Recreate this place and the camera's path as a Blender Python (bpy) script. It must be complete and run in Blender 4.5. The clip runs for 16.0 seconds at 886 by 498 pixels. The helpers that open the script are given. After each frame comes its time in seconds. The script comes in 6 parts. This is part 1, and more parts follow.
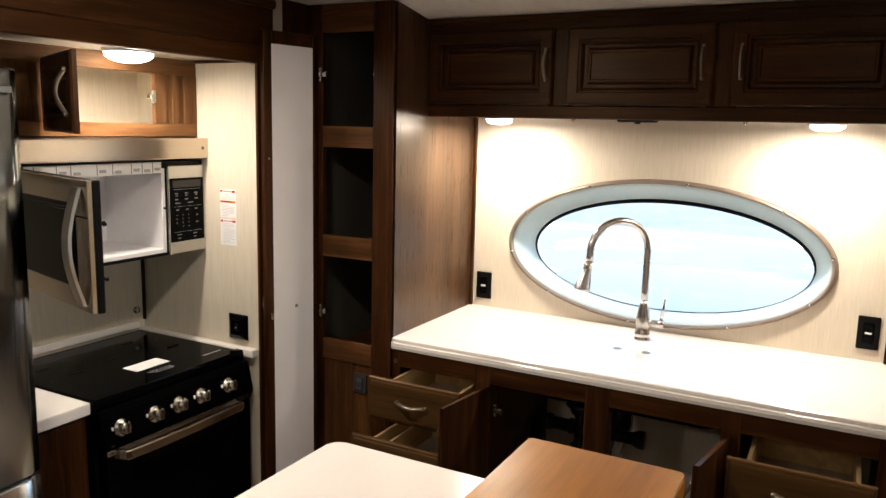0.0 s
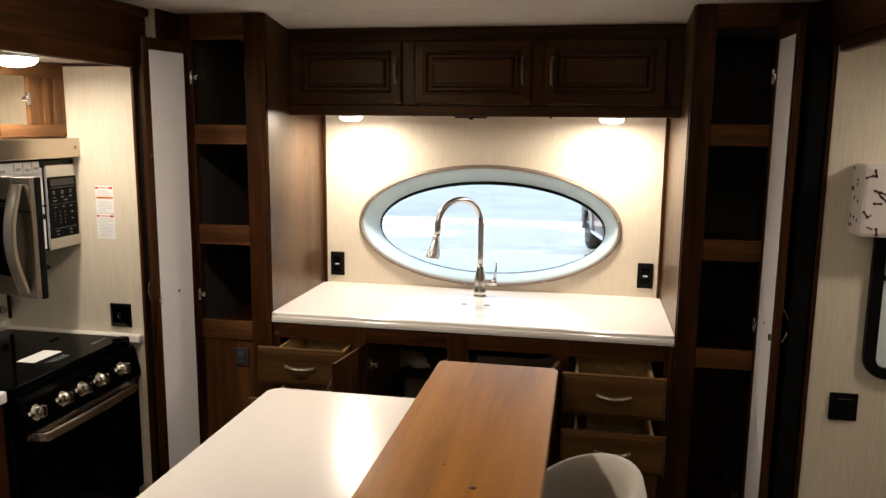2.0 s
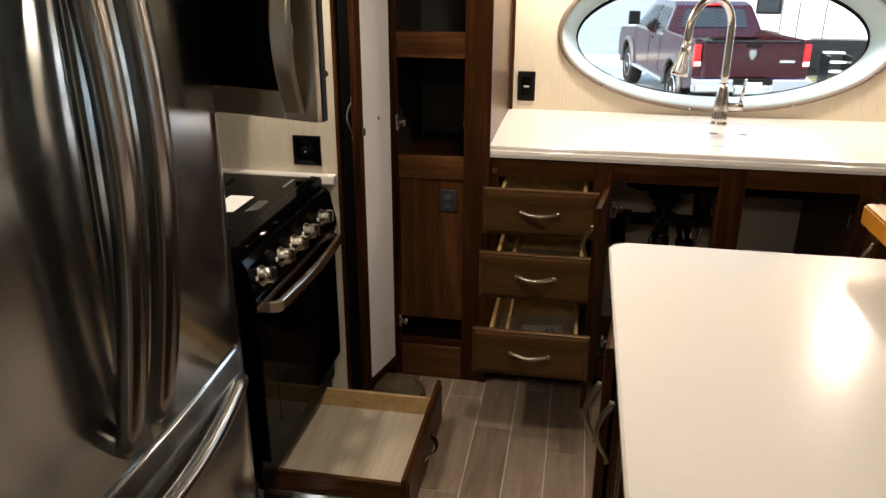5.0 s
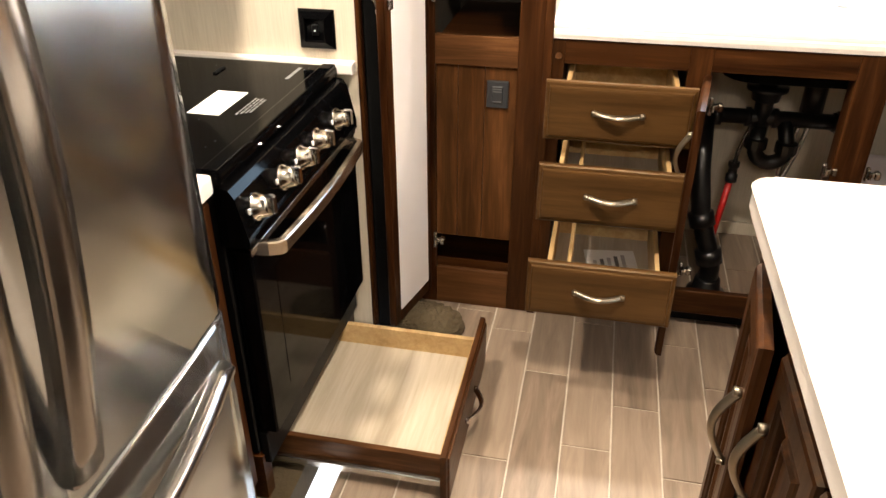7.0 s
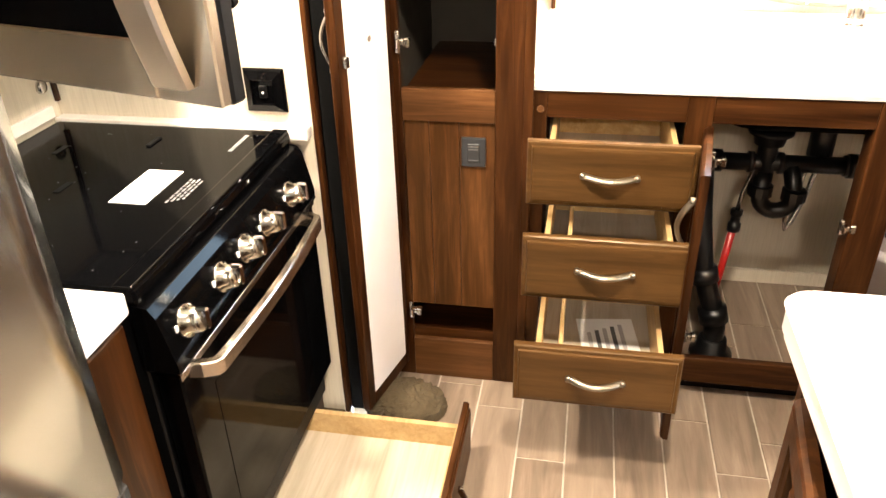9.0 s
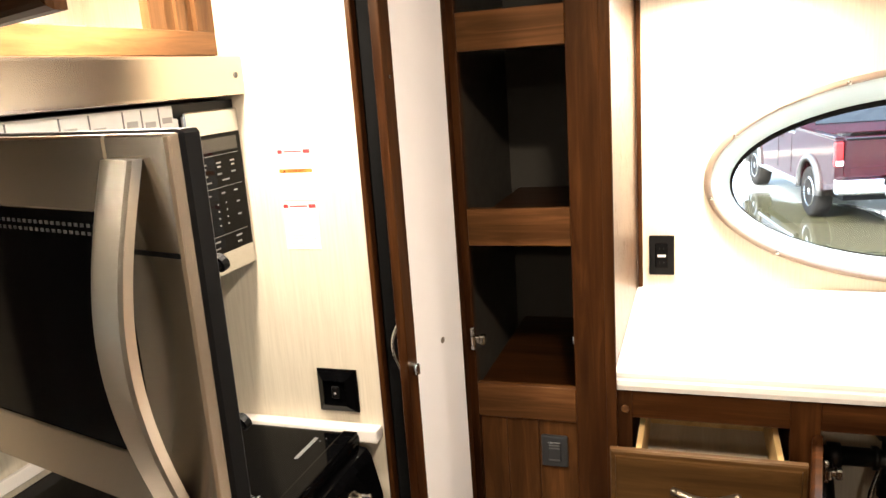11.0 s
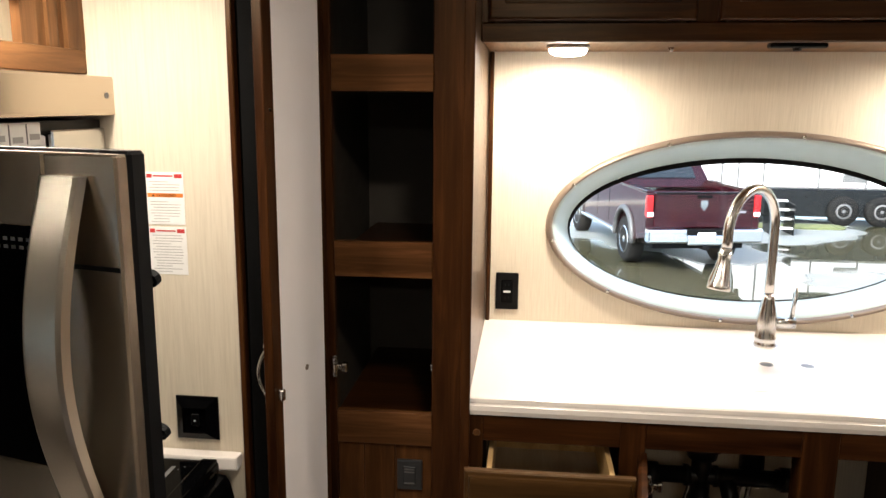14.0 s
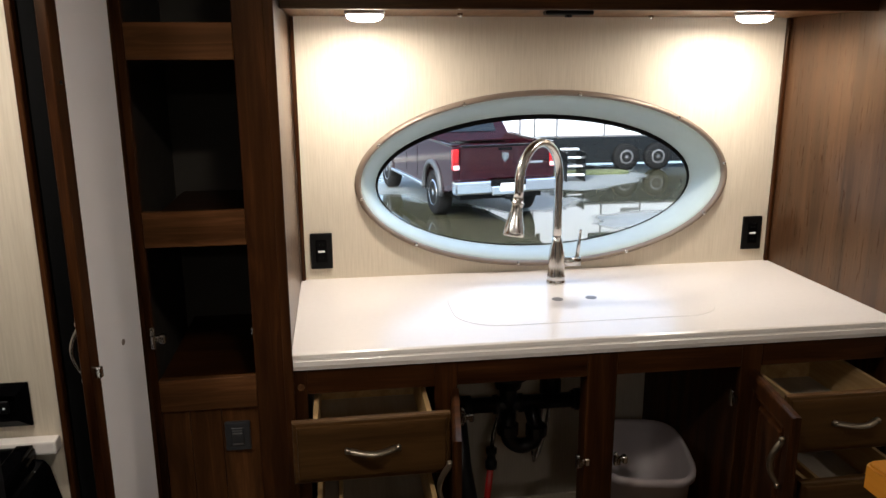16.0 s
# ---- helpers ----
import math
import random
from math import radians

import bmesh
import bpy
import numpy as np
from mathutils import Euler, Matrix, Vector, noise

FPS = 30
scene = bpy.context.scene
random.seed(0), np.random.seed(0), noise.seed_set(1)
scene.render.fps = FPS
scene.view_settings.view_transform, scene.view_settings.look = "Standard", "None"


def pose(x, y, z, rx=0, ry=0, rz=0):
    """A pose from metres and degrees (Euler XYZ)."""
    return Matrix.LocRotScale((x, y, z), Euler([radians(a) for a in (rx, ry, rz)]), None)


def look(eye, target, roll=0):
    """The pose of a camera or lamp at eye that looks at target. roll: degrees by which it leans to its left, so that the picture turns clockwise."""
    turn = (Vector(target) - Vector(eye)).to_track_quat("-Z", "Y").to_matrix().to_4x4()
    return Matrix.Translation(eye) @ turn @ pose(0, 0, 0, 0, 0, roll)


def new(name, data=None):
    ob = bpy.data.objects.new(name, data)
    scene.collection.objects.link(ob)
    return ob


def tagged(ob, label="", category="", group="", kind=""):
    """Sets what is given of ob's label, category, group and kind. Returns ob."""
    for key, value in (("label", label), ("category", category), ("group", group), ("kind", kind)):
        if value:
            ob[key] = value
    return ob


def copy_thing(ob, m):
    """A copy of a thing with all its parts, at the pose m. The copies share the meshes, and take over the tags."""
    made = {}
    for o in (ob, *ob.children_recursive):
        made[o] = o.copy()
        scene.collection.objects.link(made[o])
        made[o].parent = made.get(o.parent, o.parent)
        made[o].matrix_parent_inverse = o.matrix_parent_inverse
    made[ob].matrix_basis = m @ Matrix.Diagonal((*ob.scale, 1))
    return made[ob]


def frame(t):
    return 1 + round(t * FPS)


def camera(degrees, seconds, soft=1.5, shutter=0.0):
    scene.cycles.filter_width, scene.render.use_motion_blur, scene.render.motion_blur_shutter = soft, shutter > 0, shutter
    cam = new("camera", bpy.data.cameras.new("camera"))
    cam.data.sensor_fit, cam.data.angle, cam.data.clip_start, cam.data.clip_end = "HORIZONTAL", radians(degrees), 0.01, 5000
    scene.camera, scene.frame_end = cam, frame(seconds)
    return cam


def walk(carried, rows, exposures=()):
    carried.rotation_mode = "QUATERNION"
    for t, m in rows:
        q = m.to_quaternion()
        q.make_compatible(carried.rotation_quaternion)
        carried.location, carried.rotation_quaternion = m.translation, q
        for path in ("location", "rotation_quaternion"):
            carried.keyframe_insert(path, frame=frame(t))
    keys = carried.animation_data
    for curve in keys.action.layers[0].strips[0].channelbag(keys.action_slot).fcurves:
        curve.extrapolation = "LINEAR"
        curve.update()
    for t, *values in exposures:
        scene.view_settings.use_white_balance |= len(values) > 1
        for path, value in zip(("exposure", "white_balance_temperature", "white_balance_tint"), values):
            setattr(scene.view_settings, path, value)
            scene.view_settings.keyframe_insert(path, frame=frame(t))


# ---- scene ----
cam = camera(60.6, 16.0)
PATH = [
    (0, (1.4350, -2.9680, 1.6730), (0.5074, -1.2247, 1.3561), 1.40),
    (0.5, (1.4470, -3.1350, 1.6740), (0.6563, -1.3248, 1.3611), 0.70),
    (1, (1.4250, -3.3360, 1.6740), (0.8051, -1.4603, 1.3620), 0.90),
    (1.5, (1.3850, -3.4600, 1.6740), (0.8969, -1.5466, 1.3569), 0.30),
    (2, (1.2690, -3.5400, 1.6720), (0.8999, -1.6006, 1.3519), 0.60),
    (2.5, (1.1060, -3.6010, 1.6600), (0.8510, -1.6451, 1.3290), 0.30),
    (3, (0.9630, -3.6060, 1.6230), (0.7361, -1.6585, 1.2281), -0.90),
    (3.5, (0.8220, -3.5140, 1.5880), (0.5880, -1.5851, 1.1140), -1.00),
    (4, (0.6330, -3.3840, 1.5650), (0.3549, -1.4746, 1.0389), -1.10),
    (4.5, (0.4540, -3.2550, 1.5160), (0.0970, -1.3890, 0.8910), 0.80),
    (5, (0.2810, -3.1140, 1.4860), (-0.0470, -1.2779, 0.7640), 0.20),
    (7.5, (0.1170, -2.5240, 1.3820), (-0.2460, -0.8540, 0.3430), -0.10),
    (8, (0.1030, -2.4350, 1.3820), (-0.2360, -0.7569, 0.3480), -0.80),
    (8.5, (0.1040, -2.3990, 1.3940), (-0.2301, -0.7134, 0.3707), -1.30),
    (9, (0.1120, -2.3520, 1.4120), (-0.2240, -0.6492, 0.4181), -1.60),
    (9.5, (0.1130, -2.2860, 1.4450), (-0.2989, -0.5434, 0.5542), -3.20),
    (10, (0.1410, -2.2270, 1.5070), (-0.3871, -0.4427, 0.7739), -5.10),
    (12.5, (0.1695, -2.2061, 1.5641), (-0.5290, -0.3504, 1.3023), -2.11),
    (13, (0.1372, -2.2368, 1.5648), (-0.4231, -0.3394, 1.2718), -1.15),
    (13.5, (0.1076, -2.2649, 1.5637), (-0.2686, -0.3313, 1.2178), -0.19),
    (14, (0.1133, -2.3071, 1.5623), (-0.0978, -0.3537, 1.1888), 0.48),
    (14.5, (0.1184, -2.3420, 1.5600), (0.0809, -0.3812, 1.1679), 0.90),
    (15, (0.1036, -2.3667, 1.5960), (0.2227, -0.4221, 1.1440), 0.92),
    (15.5, (0.1170, -2.3855, 1.5913), (0.3272, -0.4534, 1.1195), 0.37),
    (16, (0.1197, -2.3991, 1.5841), (0.3930, -0.4769, 1.1040), -0.28),
]
walk(cam, [(t, look(eye, target, roll)) for t, eye, target, roll in PATH],
     [(0, 2.75, 6200, 10), (1.5, 2.5, 6350, 10), (2.5, 2.6, 6400, 10), (3.5, 2.6, 6500, 10), (5.0, 2.65, 6500, 10), (7.3, 4.70, 6550, 10), (9.0, 5.32, 6650, 10),
      (10.0, 4.9, 6600, 10), (12.3, 3.05, 6450, 10), (14.0, 2.82, 6300, 10), (16.0, 2.05, 5950, 10)])

# ---- daylight, lamps ----
world = bpy.data.worlds.new("overcast sky")
scene.world = world
world.use_nodes = True
wn = world.node_tree
sky = wn.nodes.new("ShaderNodeTexSky")
sky.sky_type, sky.sun_disc = "NISHITA", False
sky.sun_elevation, sky.sun_rotation = radians(38), radians(217)
sky.air_density, sky.dust_density = 1.0, 3.0
pale = wn.nodes.new("ShaderNodeHueSaturation")
pale.inputs["Saturation"].default_value = 0.85
wn.links.new(sky.outputs[0], pale.inputs["Color"])
wn.links.new(pale.outputs[0], wn.nodes["Background"].inputs[0])
wn.nodes["Background"].inputs[1].default_value = 0.15
sun = new("sun", bpy.data.lights.new("sun", "SUN"))
sun.data.energy, sun.data.angle, sun.data.color = 1.2, radians(25), (1.0, 0.96, 0.9)
sun.matrix_world = look((-6, -8, 8), (0, 0, 0))

WARM = (1.0, 0.87, 0.71)


def lamp(name, place, watts, size, aim=None):
    """A round area lamp that shines down from a fixture."""
    data = bpy.data.lights.new(name, "AREA")
    data.shape, data.size, data.energy, data.color = "DISK", size, watts, WARM
    ob = new(name, data)
    ob.matrix_world = look(place, aim or (place[0], place[1] + 0.0001, place[2] - 1))
    return ob


PUCKS = [(0.215, -0.235), (1.356, -0.228)]
for px, py in PUCKS:
    lamp("puck_lamp", (px, py, 1.689), 1.32, 0.07)
lamp("dome_lamp", (-0.645, -1.241, 1.842), 1.05, 0.10)
# Unseen east dome, added to brighten the slide-out end wall.
lamp("dome_lamp", (2.6, -1.4, 1.872), 0.6, 0.10)
# Unseen ceiling lights, assumed here to brighten the floor and island.
ASSUMED_CEILING_LIGHTS = [(0.2, -1.75), (1.5, -1.9), (0.2, -3.7), (1.5, -3.7)]
for px, py in ASSUMED_CEILING_LIGHTS:
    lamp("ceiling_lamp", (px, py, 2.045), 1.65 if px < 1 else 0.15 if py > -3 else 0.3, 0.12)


# ---- materials ----
def nodes(name):
    m = bpy.data.materials.new(name)
    m.use_nodes = True
    t = m.node_tree
    return m, t, t.nodes["Principled BSDF"]


def link(t, a, b):
    t.links.new(a, b)


def coords(t, scale, space="Object"):
    c, mp = t.nodes.new("ShaderNodeTexCoord"), t.nodes.new("ShaderNodeMapping")
    mp.inputs["Scale"].default_value = scale
    link(t, c.outputs[space], mp.inputs["Vector"])
    return mp.outputs[0]


def noise_tex(t, vec, scale, detail=4.0, rough=0.55, distort=0.0):
    n = t.nodes.new("ShaderNodeTexNoise")
    n.inputs["Scale"].default_value, n.inputs["Detail"].default_value = scale, detail
    n.inputs["Roughness"].default_value, n.inputs["Distortion"].default_value = rough, distort
    if vec is not None:
        link(t, vec, n.inputs["Vector"])
    return n.outputs[0]


def ramp(t, fac, stops):
    r = t.nodes.new("ShaderNodeValToRGB")
    while len(r.color_ramp.elements) < len(stops):
        r.color_ramp.elements.new(0.5)
    for e, (p, c) in zip(r.color_ramp.elements, stops):
        e.position, e.color = p, (*c, 1)
    link(t, fac, r.inputs[0])
    return r.outputs[0]


def mix(t, fac, a, b, kind="MIX"):
    m = t.nodes.new("ShaderNodeMix")
    m.data_type, m.blend_type = "RGBA", kind
    for sock, v in ((m.inputs[0], fac), (m.inputs[6], a), (m.inputs[7], b)):
        if isinstance(v, (int, float)):
            sock.default_value = v
        elif isinstance(v, tuple):
            sock.default_value = (*v, 1)
        else:
            link(t, v, sock)
    return m.outputs[2]


def relief(t, bsdf, height, strength, dist):
    b = t.nodes.new("ShaderNodeBump")
    b.inputs["Strength"].default_value, b.inputs["Distance"].default_value = strength, dist
    link(t, height, b.inputs["Height"])
    link(t, b.outputs[0], bsdf.inputs["Normal"])


def spread(t, fac, lo, hi):
    m = t.nodes.new("ShaderNodeMapRange")
    m.inputs["To Min"].default_value, m.inputs["To Max"].default_value = lo, hi
    link(t, fac, m.inputs["Value"])
    return m.outputs[0]


def plain(name, colour, rough=0.5, metal=0.0, vary=0.12, scale=9.0, bump=0.0):
    """Paint, plastic or metal with faint blotches and fine relief."""
    m, t, b = nodes(name)
    v = coords(t, (1, 1, 1))
    n = noise_tex(t, v, scale, 5)
    dark = tuple(c * (1 - vary) for c in colour)
    lite = tuple(min(1, c * (1 + vary)) for c in colour)
    link(t, ramp(t, n, [(0.3, dark), (0.7, lite)]), b.inputs["Base Color"])
    link(t, spread(t, noise_tex(t, v, scale * 6, 3), rough * 0.85, min(1, rough * 1.15)), b.inputs["Roughness"])
    b.inputs["Metallic"].default_value = metal
    if bump:
        relief(t, b, noise_tex(t, v, 160, 4), bump, 0.002)
    return m


def wood(name, axis, dark, mid, lite, rough=0.38, bands=1.0, planks=0.0, gloss=0.14, grain=1.0, tint=(1.0, 0.78, 0.55)):
    """Stained timber with the grain along one axis; planks: width of the strips that the print shows."""
    m, t, b = nodes(name)
    s = {"x": (0.9, 14, 14), "y": (14, 0.9, 14), "z": (14, 14, 0.9)}[axis]
    v = coords(t, s)
    broad = noise_tex(t, v, 1.6 * bands, 3, 0.5, 0.6)
    fine = noise_tex(t, coords(t, tuple(k * 7 for k in s)), 1.5, 6, 0.7)
    streak = noise_tex(t, coords(t, tuple(k * 2.6 for k in s)), 1.4, 4, 0.6, 1.2)
    col = ramp(t, broad, [(0.33, dark), (0.5, mid), (0.68, lite)])
    col = mix(t, 0.5 * grain, col, ramp(t, streak, [(0.36, dark), (0.5, mid), (0.66, lite)]))
    col = mix(t, spread(t, fine, 0.0, 0.5 * grain), col, dark)
    whorl = t.nodes.new("ShaderNodeTexWave")
    whorl.wave_type, whorl.bands_direction = "BANDS", "DIAGONAL"
    whorl.inputs["Scale"].default_value, whorl.inputs["Distortion"].default_value = 0.55, 7.0
    whorl.inputs["Detail"].default_value, whorl.inputs["Detail Scale"].default_value = 3.0, 0.7
    link(t, v, whorl.inputs["Vector"])
    col = mix(t, spread(t, whorl.outputs["Fac"], 0.0 if planks else 0.32 * grain, 0.0), col, dark)
    info = t.nodes.new("ShaderNodeObjectInfo")
    col = mix(t, spread(t, info.outputs["Random"], 0.0, 0.18), col, lite)
    if planks:
        vor = t.nodes.new("ShaderNodeTexVoronoi")
        vor.voronoi_dimensions = "1D"
        vor.inputs["Scale"].default_value = 1 / planks
        sep = t.nodes.new("ShaderNodeSeparateXYZ")
        link(t, coords(t, (1, 1, 1)), sep.inputs[0])
        add = t.nodes.new("ShaderNodeMath")
        link(t, sep.outputs[0], add.inputs[0])
        if axis == "y":
            add.inputs[1].default_value = 0.0
        else:
            link(t, sep.outputs[1], add.inputs[1])
        link(t, add.outputs[0], vor.inputs["W"])
        grey = t.nodes.new("ShaderNodeRGBToBW")
        link(t, vor.outputs["Color"], grey.inputs[0])
        col = mix(t, 0.38, col, ramp(t, grey.outputs[0], [(0.2, dark), (0.8, lite)]))
    link(t, col, b.inputs["Base Color"])
    link(t, spread(t, fine, rough - 0.07, rough + 0.12), b.inputs["Roughness"])
    relief(t, b, fine, 0.12, 0.001)
    b.inputs["Specular IOR Level"].default_value = gloss
    b.inputs["Specular Tint"].default_value = (*tint, 1)
    return m


DARK, MID, LITE = (0.0065, 0.0016, 0.0005), (0.034, 0.0105, 0.0030), (0.105, 0.038, 0.0110)
WOOD_X, WOOD_Y, WOOD_Z = (wood("walnut_stained_" + a, a, DARK, MID, LITE, 0.33, gloss=0.2) for a in "xyz")
SIDE = wood("walnut_print_panel", "z", (0.017, 0.0065, 0.0025), (0.062, 0.027, 0.0115), (0.135, 0.068, 0.032), 0.27, 1.0, 0.055, 0.45)
# Lighter brown; on the wall cabinet underside it stands for puck light.
OAKY = wood("brown_print_frame", "y", (0.055, 0.024, 0.010), (0.15, 0.068, 0.026), (0.26, 0.125, 0.05), 0.4)
OAKZ = wood("brown_print_frame_upright", "z", (0.055, 0.024, 0.010), (0.15, 0.068, 0.026), (0.26, 0.125, 0.05), 0.4)
BUTCHER = wood("bar_top_timber", "y", (0.15, 0.048, 0.0035), (0.38, 0.142, 0.0105), (0.54, 0.225, 0.022), 0.30, 0.5, 0.11, 0.24, 0.55, (1.0, 0.92, 0.84))
PANELZ = wood("walnut_print_plank", "z", (0.012, 0.004, 0.0013), (0.064, 0.024, 0.0076), (0.18, 0.074, 0.024), 0.36, 1.1)
FRONT = wood("maple_stained_front", "x", (0.034, 0.0150, 0.0045), (0.082, 0.0395, 0.0122), (0.132, 0.066, 0.0215), 0.30, 0.6, gloss=0.25, grain=0.7)
PINE = wood("drawer_pine", "y", (0.36, 0.22, 0.09), (0.55, 0.37, 0.17), (0.68, 0.5, 0.27), 0.45)
PLYWOOD = wood("drawer_bottom_ply", "y", (0.40, 0.33, 0.24), (0.52, 0.45, 0.35), (0.62, 0.55, 0.45), 0.5)


def wallpaper():
    m, t, b = nodes("cream_linen_wallboard")
    streak = noise_tex(t, coords(t, (55, 55, 2.2)), 4.0, 5, 0.65)
    cross = noise_tex(t, coords(t, (6, 6, 150)), 2.0, 3, 0.6)
    big = noise_tex(t, coords(t, (1, 1, 1)), 2.5, 3)
    col = ramp(t, streak, [(0.25, (0.55, 0.48, 0.37)), (0.55, (0.66, 0.585, 0.465)), (0.8, (0.72, 0.65, 0.53))])
    col = mix(t, spread(t, cross, 0.0, 0.22), col, (0.60, 0.52, 0.40))
    col = mix(t, spread(t, big, 0.0, 0.15), col, (0.70, 0.62, 0.49))
    link(t, col, b.inputs["Base Color"])
    b.inputs["Roughness"].default_value = 0.55
    relief(t, b, streak, 0.08, 0.001)
    return m


CREAM = wallpaper()
PORCELAIN = plain("white_solid_surface", (0.82, 0.765, 0.715), 0.22, 0, 0.012, 60)
CEILING = plain("ceiling_vinyl", (0.62, 0.58, 0.52), 0.75, 0, 0.05, 20, 0.1)
WHITEPANEL = plain("white_melamine", (0.86, 0.82, 0.82), 0.42, 0, 0.03, 5)
BLACK = plain("black_plastic", (0.003, 0.003, 0.0033), 0.42, 0, 0.2, 30)
RUBBER = plain("black_rubber", (0.002, 0.002, 0.002), 0.8, 0, 0.2, 30)
for m in (BLACK, RUBBER):
    m.node_tree.nodes["Principled BSDF"].inputs["Specular IOR Level"].default_value = 0.12
GLOSSBLACK = plain("black_glass", (0.0015, 0.0015, 0.0017), 0.07, 0, 0.1, 12)
GLOSSBLACK.node_tree.nodes["Principled BSDF"].inputs["IOR"].default_value = 1.14
NICKEL = plain("brushed_nickel", (0.60, 0.585, 0.56), 0.22, 1.0, 0.06, 60)
HANDLE = plain("champagne_nickel", (0.31, 0.26, 0.195), 0.36, 1.0, 0.06, 60)
GROOVE = plain("shallow_groove", (0.58, 0.54, 0.50), 0.5)
HINGE = plain("hinge_steel", (0.52, 0.49, 0.44), 0.22, 1.0, 0.1, 60)
PRINT = plain("faint_grey_print", (0.16, 0.16, 0.16), 0.5)
# Dark taupe that carries the shade inside the pantries.
INNER_SHADE = plain("painted_interior_shade", (0.062, 0.053, 0.042), 0.6, 0, 0.12, 4)
CHROME = plain("polished_chrome", (0.75, 0.75, 0.76), 0.08, 1.0, 0.03, 20)
WHITE = plain("white_plastic", (0.78, 0.78, 0.78), 0.35, 0, 0.03, 20)
GREYPL = plain("grey_plastic", (0.10, 0.10, 0.10), 0.45, 0, 0.1, 20)
PAPER = plain("printed_paper", (0.80, 0.79, 0.77), 0.7, 0, 0.03, 30)
INKDARK = plain("dark_maroon_ink", (0.045, 0.014, 0.014), 0.8)
INKRED, INKORANGE, INKGREY = plain("red_ink", (0.5, 0.03, 0.03), 0.7), plain("orange_ink", (0.75, 0.22, 0.03), 0.7), plain("grey_ink", (0.42, 0.40, 0.40), 0.7)
REDPIPE = plain("red_pipe", (0.40, 0.012, 0.010), 0.3)
PIPE = plain("black_drain_plastic", (0.0035, 0.0035, 0.004), 0.3, 0, 0.2, 30)
CHAMPAGNE = plain("champagne_trim", (0.24, 0.185, 0.145), 0.38, 0.35, 0.06, 30)
REVEAL = plain("grey_white_reveal", (0.46, 0.545, 0.54), 0.36, 0, 0.03, 20)
GREYBROWN = plain("dim_display", (0.012, 0.010, 0.009), 0.2)
LINER = plain("microwave_enamel", (0.78, 0.76, 0.77), 0.3, 0, 0.03, 20)
BINPLASTIC = plain("pale_bin_plastic", (0.58, 0.51, 0.51), 0.4, 0, 0.05, 12)


def steel(name, axis, colour=(0.56, 0.55, 0.53), rough=0.26, stretch=0.0):
    m, t, b = nodes(name)
    s = {"x": (3, 300, 300), "y": (300, 3, 300), "z": (300, 300, 3)}[axis]
    n = noise_tex(t, coords(t, s), 1.0, 4, 0.7)
    link(t, ramp(t, n, [(0.2, tuple(c * 0.992 for c in colour)), (0.8, tuple(c * 1.008 for c in colour))]), b.inputs["Base Color"])
    link(t, spread(t, n, rough - 0.004, rough + 0.004), b.inputs["Roughness"])
    b.inputs["Metallic"].default_value = 1.0
    if stretch:
        tan = t.nodes.new("ShaderNodeTangent")
        tan.direction_type, tan.axis = "RADIAL", "Z"
        link(t, tan.outputs[0], b.inputs["Tangent"])
        b.inputs["Anisotropic"].default_value, b.inputs["Anisotropic Rotation"].default_value = stretch, 0.25
    return m


STEEL = steel("brushed_steel", "y")
STEELX = steel("brushed_steel_door", "x", (0.60, 0.52, 0.425), 0.27)
STEELY = steel("brushed_steel_strip", "y", (0.56, 0.48, 0.39), 0.24)
STEELZ = steel("brushed_steel_upright", "z", (0.50, 0.53, 0.545), 0.17, 0.88)
DARKSTEEL = steel("dark_steel_handle", "z", (0.30, 0.28, 0.26), 0.24)
KNOBSTEEL = steel("knob_steel", "z", (0.34, 0.31, 0.265), 0.2)


def fabric(name, colour, scale=350.0, bump=0.4, sheen=0.3):
    m, t, b = nodes(name)
    n = noise_tex(t, coords(t, (1, 1, 1)), scale, 3, 0.7)
    big = noise_tex(t, coords(t, (1, 1, 1)), 6, 4)
    c = ramp(t, n, [(0.3, tuple(k * 0.72 for k in colour)), (0.7, colour)])
    link(t, mix(t, spread(t, big, 0.0, 0.35), c, tuple(k * 0.7 for k in colour)), b.inputs["Base Color"])
    b.inputs["Roughness"].default_value = 0.95
    b.inputs["Sheen Weight"].default_value = sheen
    relief(t, b, n, bump, 0.002)
    return m


VELVET = fabric("cream_velvet", (0.72, 0.64, 0.54), 500, 0.25)
CARPET = fabric("brown_carpet", (0.095, 0.068, 0.034), 110, 1.0, 0.0)
VALANCE = fabric("pink_white_cotton", (0.74, 0.66, 0.63), 600, 0.15)


